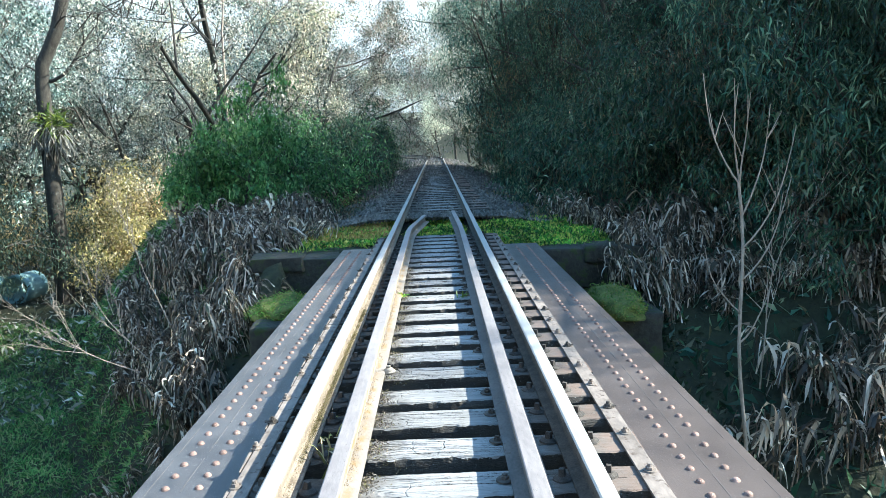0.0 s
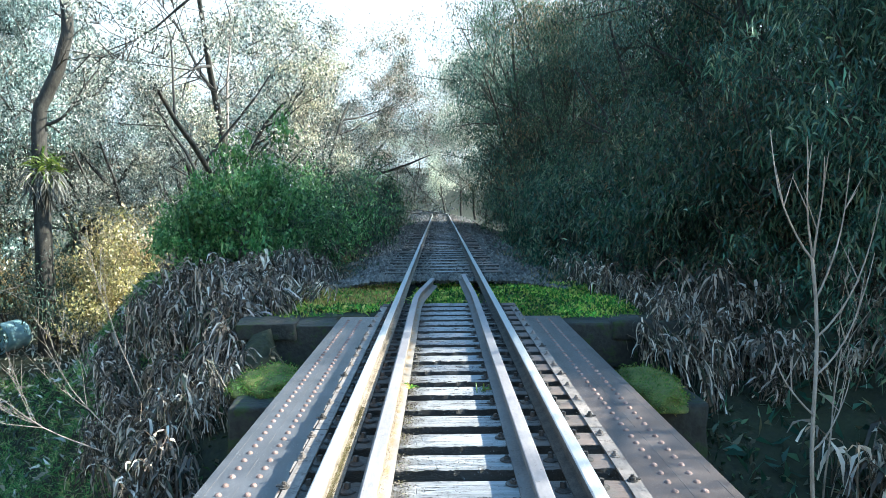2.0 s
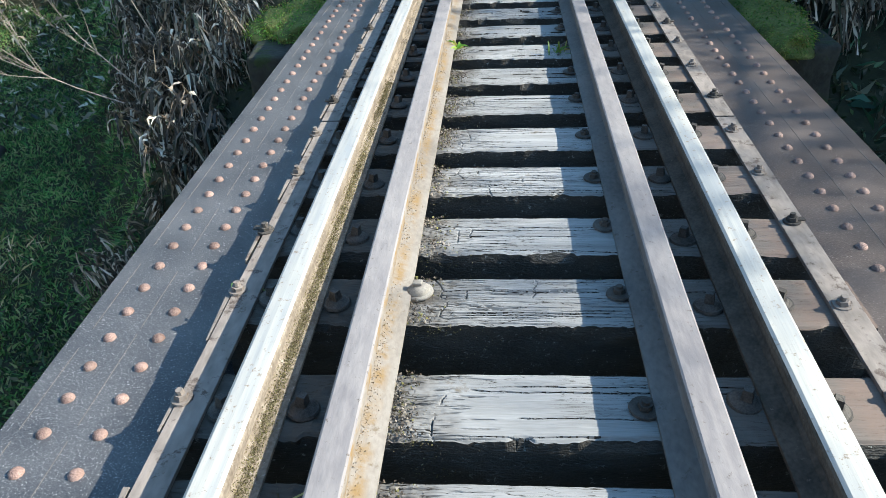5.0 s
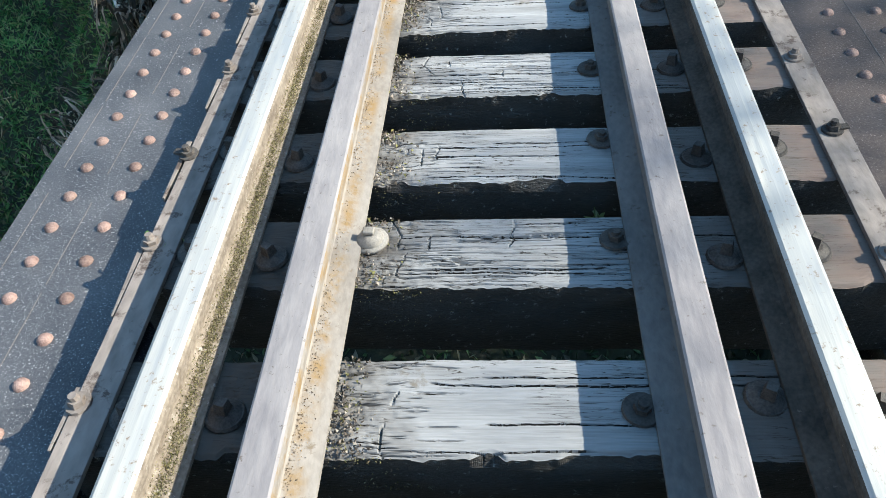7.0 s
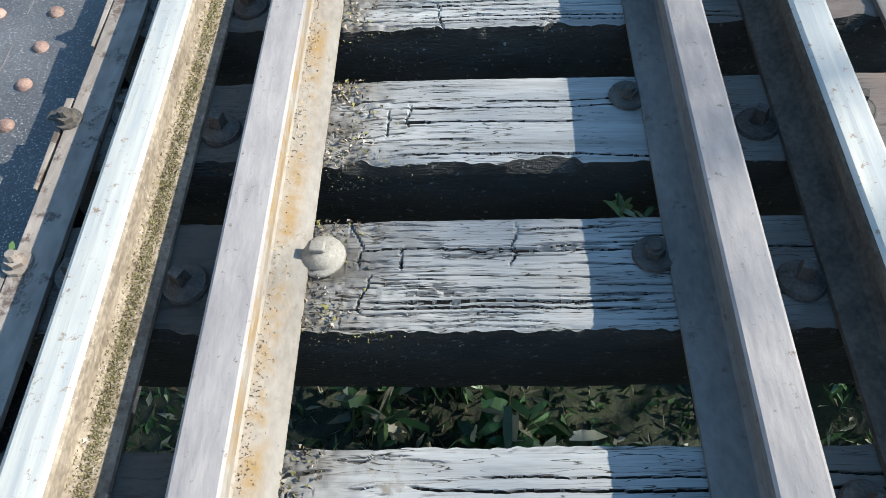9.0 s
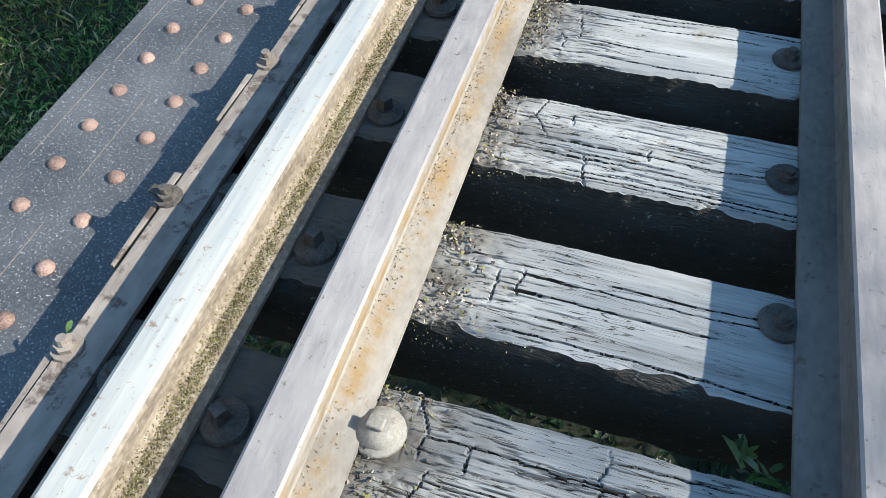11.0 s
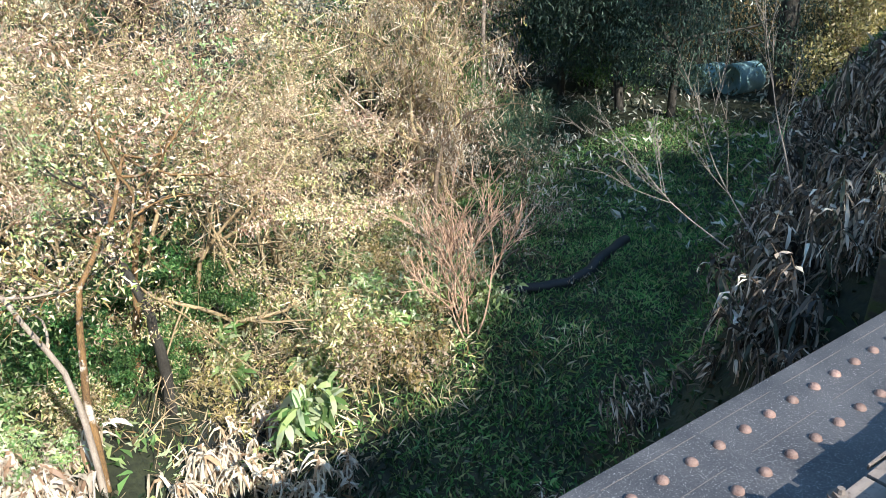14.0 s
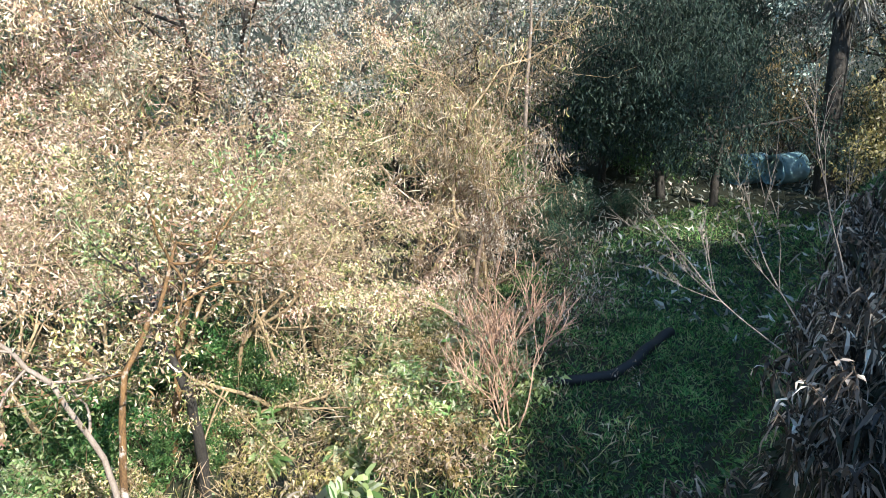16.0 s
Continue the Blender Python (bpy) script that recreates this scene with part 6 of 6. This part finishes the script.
TURF = leaf_material("bright_turf_blade", [(0.06, 0.18, 0.025), (0.22, 0.47, 0.06), (0.48, 0.58, 0.09), (0.11, 0.29, 0.04), (0.66, 0.60, 0.15), (0.03, 0.09, 0.02)], 0.45, 0.4, 0.01, 0.5)
RUST_TURF = leaf_material("rusty_yellow_turf_blade", [(0.52, 0.30, 0.10), (0.62, 0.42, 0.16), (0.40, 0.22, 0.08), (0.50, 0.44, 0.12), (0.24, 0.30, 0.06)], 0.5, 0.35, 0.01)


def bank_top(x, y, rng):
    rail = (np.abs(np.abs(x) - 0.53) < 0.07) | ((np.abs(np.abs(x) - 0.3) < 0.05) & (y < 12.5))
    return ~rail & ((np.abs(x) > 0.95) | (y > 10.9)) & (wobble(x, y, 3.1, 3.0) + 0.6 * wobble(x, y, 9.0, 1.0) + rng.normal(0, 0.3, len(x)) > 0.0) & (y < 14.0 + 0.5 * wobble(x, y, 2.0, 5.0))


for x0, x1 in ((-2.7, -1.25), (1.25, 2.7)):
    cover("edge_weed", "low reddish-brown weeds along the track bed", "weeds", RUSTY_MIX, 5000, (x0, x1, 13.3, 21.0), 0.17, 0.03, 14 + int(x0), 0.9, 0, clumpy(1.9, 3.0, 0.0), lift=0.08)
cover("bank_turf", "bright green grass and clover behind the abutment", "grass", TURF, 46000, (-2.3, 2.5, 10.8, 14.3), 0.10, 0.020, 10, 1.6, 0, bank_top, lift=0.06)
cover("dry_turf", "dry reddish weeds behind the abutment", "weeds", RUST_TURF, 9000, (-2.2, -0.75, 11.6, 14.4), 0.12, 0.03, 12, 1.2, 0, bank_top, lift=0.07)
cover("bank_clover", "small round green leaves behind the abutment", "clover", TURF, 9000, (-2.45, 2.35, 10.8, 15.0), 0.05, 0.04, 11, 0.5, 1, bank_top, lift=0.10)


def moss_hump(x, y, z, sx, sy, sz, seed, label):
    rng = np.random.default_rng(seed)
    b = bmesh.new()
    bmesh.ops.create_icosphere(b, subdivisions=4, radius=1.0)
    for v in b.verts:
        v.co = Vector((v.co.x * sx, v.co.y * sy, max(v.co.z, -0.1) * sz)) * (1 + 0.28 * noise.noise(v.co * 2.2 + Vector((seed, 0, 0))))
    t = empty("moss_cushion", (x, y, z))
    pts = np.array([v.co[:] for v in b.verts if v.co.z > 0.02])
    nor = np.array([v.normal[:] for v in b.verts if v.co.z > 0.02])
    part("cushion", b, MOSS, t, smooth=True)
    pick = rng.integers(0, len(pts), 2600)
    at = pts[pick] + rng.normal(0, 0.02, (2600, 3))
    v, f = blades(rng, at, nor[pick] + rng.normal(0, 0.6, (2600, 3)), rng.uniform(0.015, 0.05, 2600), 0.010, 0.35)
    mesh_ob("moss_fuzz", array_mesh("moss_fuzz", v, f, GRASS), t)
    return tagged(t, label, "moss", "moss cushions on the abutment")


moss_hump(-1.90, 9.85, -0.77, 0.34, 0.55, 0.18, 1, "yellow-green moss cushion on the abutment's shelf")
moss_hump(2.08, 9.45, -0.77, 0.30, 0.70, 0.19, 2, "yellow-green moss cushion on the abutment's shelf")


def rail_moss(n, seed):
    """Granular moss on the inner foot of the left rail."""
    rng = np.random.default_rng(seed)
    y = np.where(rng.random(n) < 0.8, rng.uniform(3.6, 6.2, n), rng.uniform(2.4, 9.0, n))
    keep = wobble(y * 3.0, y * 1.3, 2.1, 1.0) + rng.normal(0, 0.4, n) > -0.35
    y = y[keep]
    m = len(y)
    x = np.clip(rng.normal(-0.507, 0.008, m), -0.522, -0.482)
    z = np.interp(x, [-0.524, -0.5175, -0.479], [0.036, 0.024, 0.011])
    v, f = blades(rng, np.stack([x, y, z], 1), rand_dirs(rng, m, 0.8), rng.uniform(0.002, 0.005, m), rng.uniform(0.002, 0.004, m), 0.1, 0)
    return tagged(mesh_ob("rail_moss", array_mesh("rail_moss", v, f, MOSS_BIT)), "granular olive moss along the rail's foot", "moss", kind="stuff")


def guard_dirt(n, seed):
    """Crumbs of ochre dirt in the corner between web and foot of the left guard rail."""
    rng = np.random.default_rng(seed)
    y = rng.uniform(3.4, 7.0, n)
    off = 0.014 + np.abs(rng.normal(0, 0.011, n))
    keep = (off < 0.062) & (wobble(y * 2.1, y * 0.9, 2.6, 4.0) + rng.normal(0, 0.5, n) > -0.1)
    y, off = y[keep], off[keep]
    m = len(y)
    z = np.interp(off, [0.014, 0.066], [0.021, 0.009]) + RAIL_Z
    v, f = blades(rng, np.stack([-0.331 + off, y, z], 1), rand_dirs(rng, m, 0.4), rng.uniform(0.002, 0.005, m), rng.uniform(0.002, 0.005, m), 0.1, 0)
    return tagged(mesh_ob("rail_dirt", array_mesh("rail_dirt", v, f, OCHRE_BIT)), "ochre dirt crumbs along the guard rail's foot", "dirt", kind="stuff")


def sleeper_moss(n, seed):
    """Moss crumbs on the sleepers beside the left guard rail and on their sides."""
    rng = np.random.default_rng(seed)
    i = rng.integers(0, len(SLEEPERS), n)
    yc = np.array(SLEEPERS)[i]
    side = rng.random(n) < 0.55
    x = np.where(side, rng.normal(-0.22, 0.07, n), rng.normal(-0.245, 0.022, n))
    y = np.where(side, yc - 0.097, yc + rng.uniform(-0.09, 0.09, n))
    z = np.where(side, -rng.random(n) ** 1.5 * 0.12, -0.004)
    k = (yc > 3.3) & (yc < 6.8) & (x < 0.1) & (x > -0.27) & (wobble(x + yc * 7, z * 3 + yc * 2, 21.0, 2.0) + rng.normal(0, 0.25, n) > 0.15)
    at = np.stack([x, y, z], 1)[k]
    m = len(at)
    v, f = blades(rng, at, rand_dirs(rng, m, 0.5) + np.where(side[k], -0.6, 0.0)[:, None] * np.array([[0, 1, 0]]), rng.uniform(0.002, 0.006, m), rng.uniform(0.002, 0.004, m), 0.1, 0)
    return tagged(mesh_ob("sleeper_moss", array_mesh("sleeper_moss", v, f, MOSS_BIT)), "crumbs of olive moss on the sleepers", "moss", kind="stuff")


def sleeper_dirt(n, seed):
    """Coarse dark crumbs of rotten wood and earth heaped on the sleepers against the left guard rail."""
    rng = np.random.default_rng(seed)
    yc = np.array(SLEEPERS)[rng.integers(0, len(SLEEPERS), n)]
    y = yc + rng.uniform(-0.094, 0.094, n)
    x = -0.268 + np.abs(rng.normal(0, 0.034, n)) * (1 + 0.5 * wobble(y * 5, yc * 3, 3.0, 5.0))
    k = (yc > 2.2) & (yc < 8.0) & (x < -0.14) & (wobble(x * 9, y * 9, 2.2, 6.0) + rng.normal(0, 0.5, n) > -0.2)
    x, y = x[k], y[k]
    m = len(x)
    z = -0.002 + rng.random(m) * 0.010 * np.interp(x, [-0.268, -0.18], [1, 0.2])
    v, f = blades(rng, np.stack([x, y, z], 1), rand_dirs(rng, m, 0.3), rng.uniform(0.004, 0.012, m), rng.uniform(0.003, 0.008, m), 0.2, 0)
    return tagged(mesh_ob("sleeper_dirt", array_mesh("sleeper_dirt", v, f, CRUMB)), "dark earth crumbs heaped against the guard rail", "dirt", kind="stuff")


sleeper_dirt(26000, 34)
rail_moss(34000, 31)
sleeper_moss(46000, 32)
guard_dirt(7000, 33)


def tuft(x, y, z, n, length, seed, label, mat=GRASS):
    rng = np.random.default_rng(seed)
    v, f = blades(rng, rng.normal(0, 0.015, (n, 3)) * [1, 1, 0.1], rand_dirs(rng, n, 1.0), rng.uniform(0.5, 1.2, n) * length, 0.012, 0.4, 3)
    ob = mesh_ob("grass_tuft", array_mesh("grass_tuft", v, f, mat))
    ob.location = (x, y, z)
    return tagged(ob, label, "grass tuft", "tufts between the sleepers")


tuft(0.21, 6.60, -0.002, 26, 0.11, 1, "small green grass tuft between two sleepers")
tuft(-0.25, 6.70, -0.002, 22, 0.10, 2, "small green grass tuft beside the guard rail")
tuft(-0.69, 4.75, -0.002, 20, 0.045, 3, "tiny green fern by the iron bar", HERB)
tuft(0.24, 4.90, -0.10, 18, 0.06, 4, "tiny green fern on a sleeper's side", HERB)
for k in range(9):
    tuft(R.uniform(-0.46, -0.40), R.uniform(2.2, 4.3), -0.004, 9, 0.16, 20 + k, "dry straw caught between the rails", GOLD_LEAF)

# ---- rivets of the girders ----
for girder, side, rows in RIVETS:
    for r in rows:
        for k in range(114):
            ob = mesh_ob("rivet", rivet_me, girder)
            ob.matrix_basis = pose(side * r, 5.24 + 0.1105 * (k - 70), PZ - 0.0005)
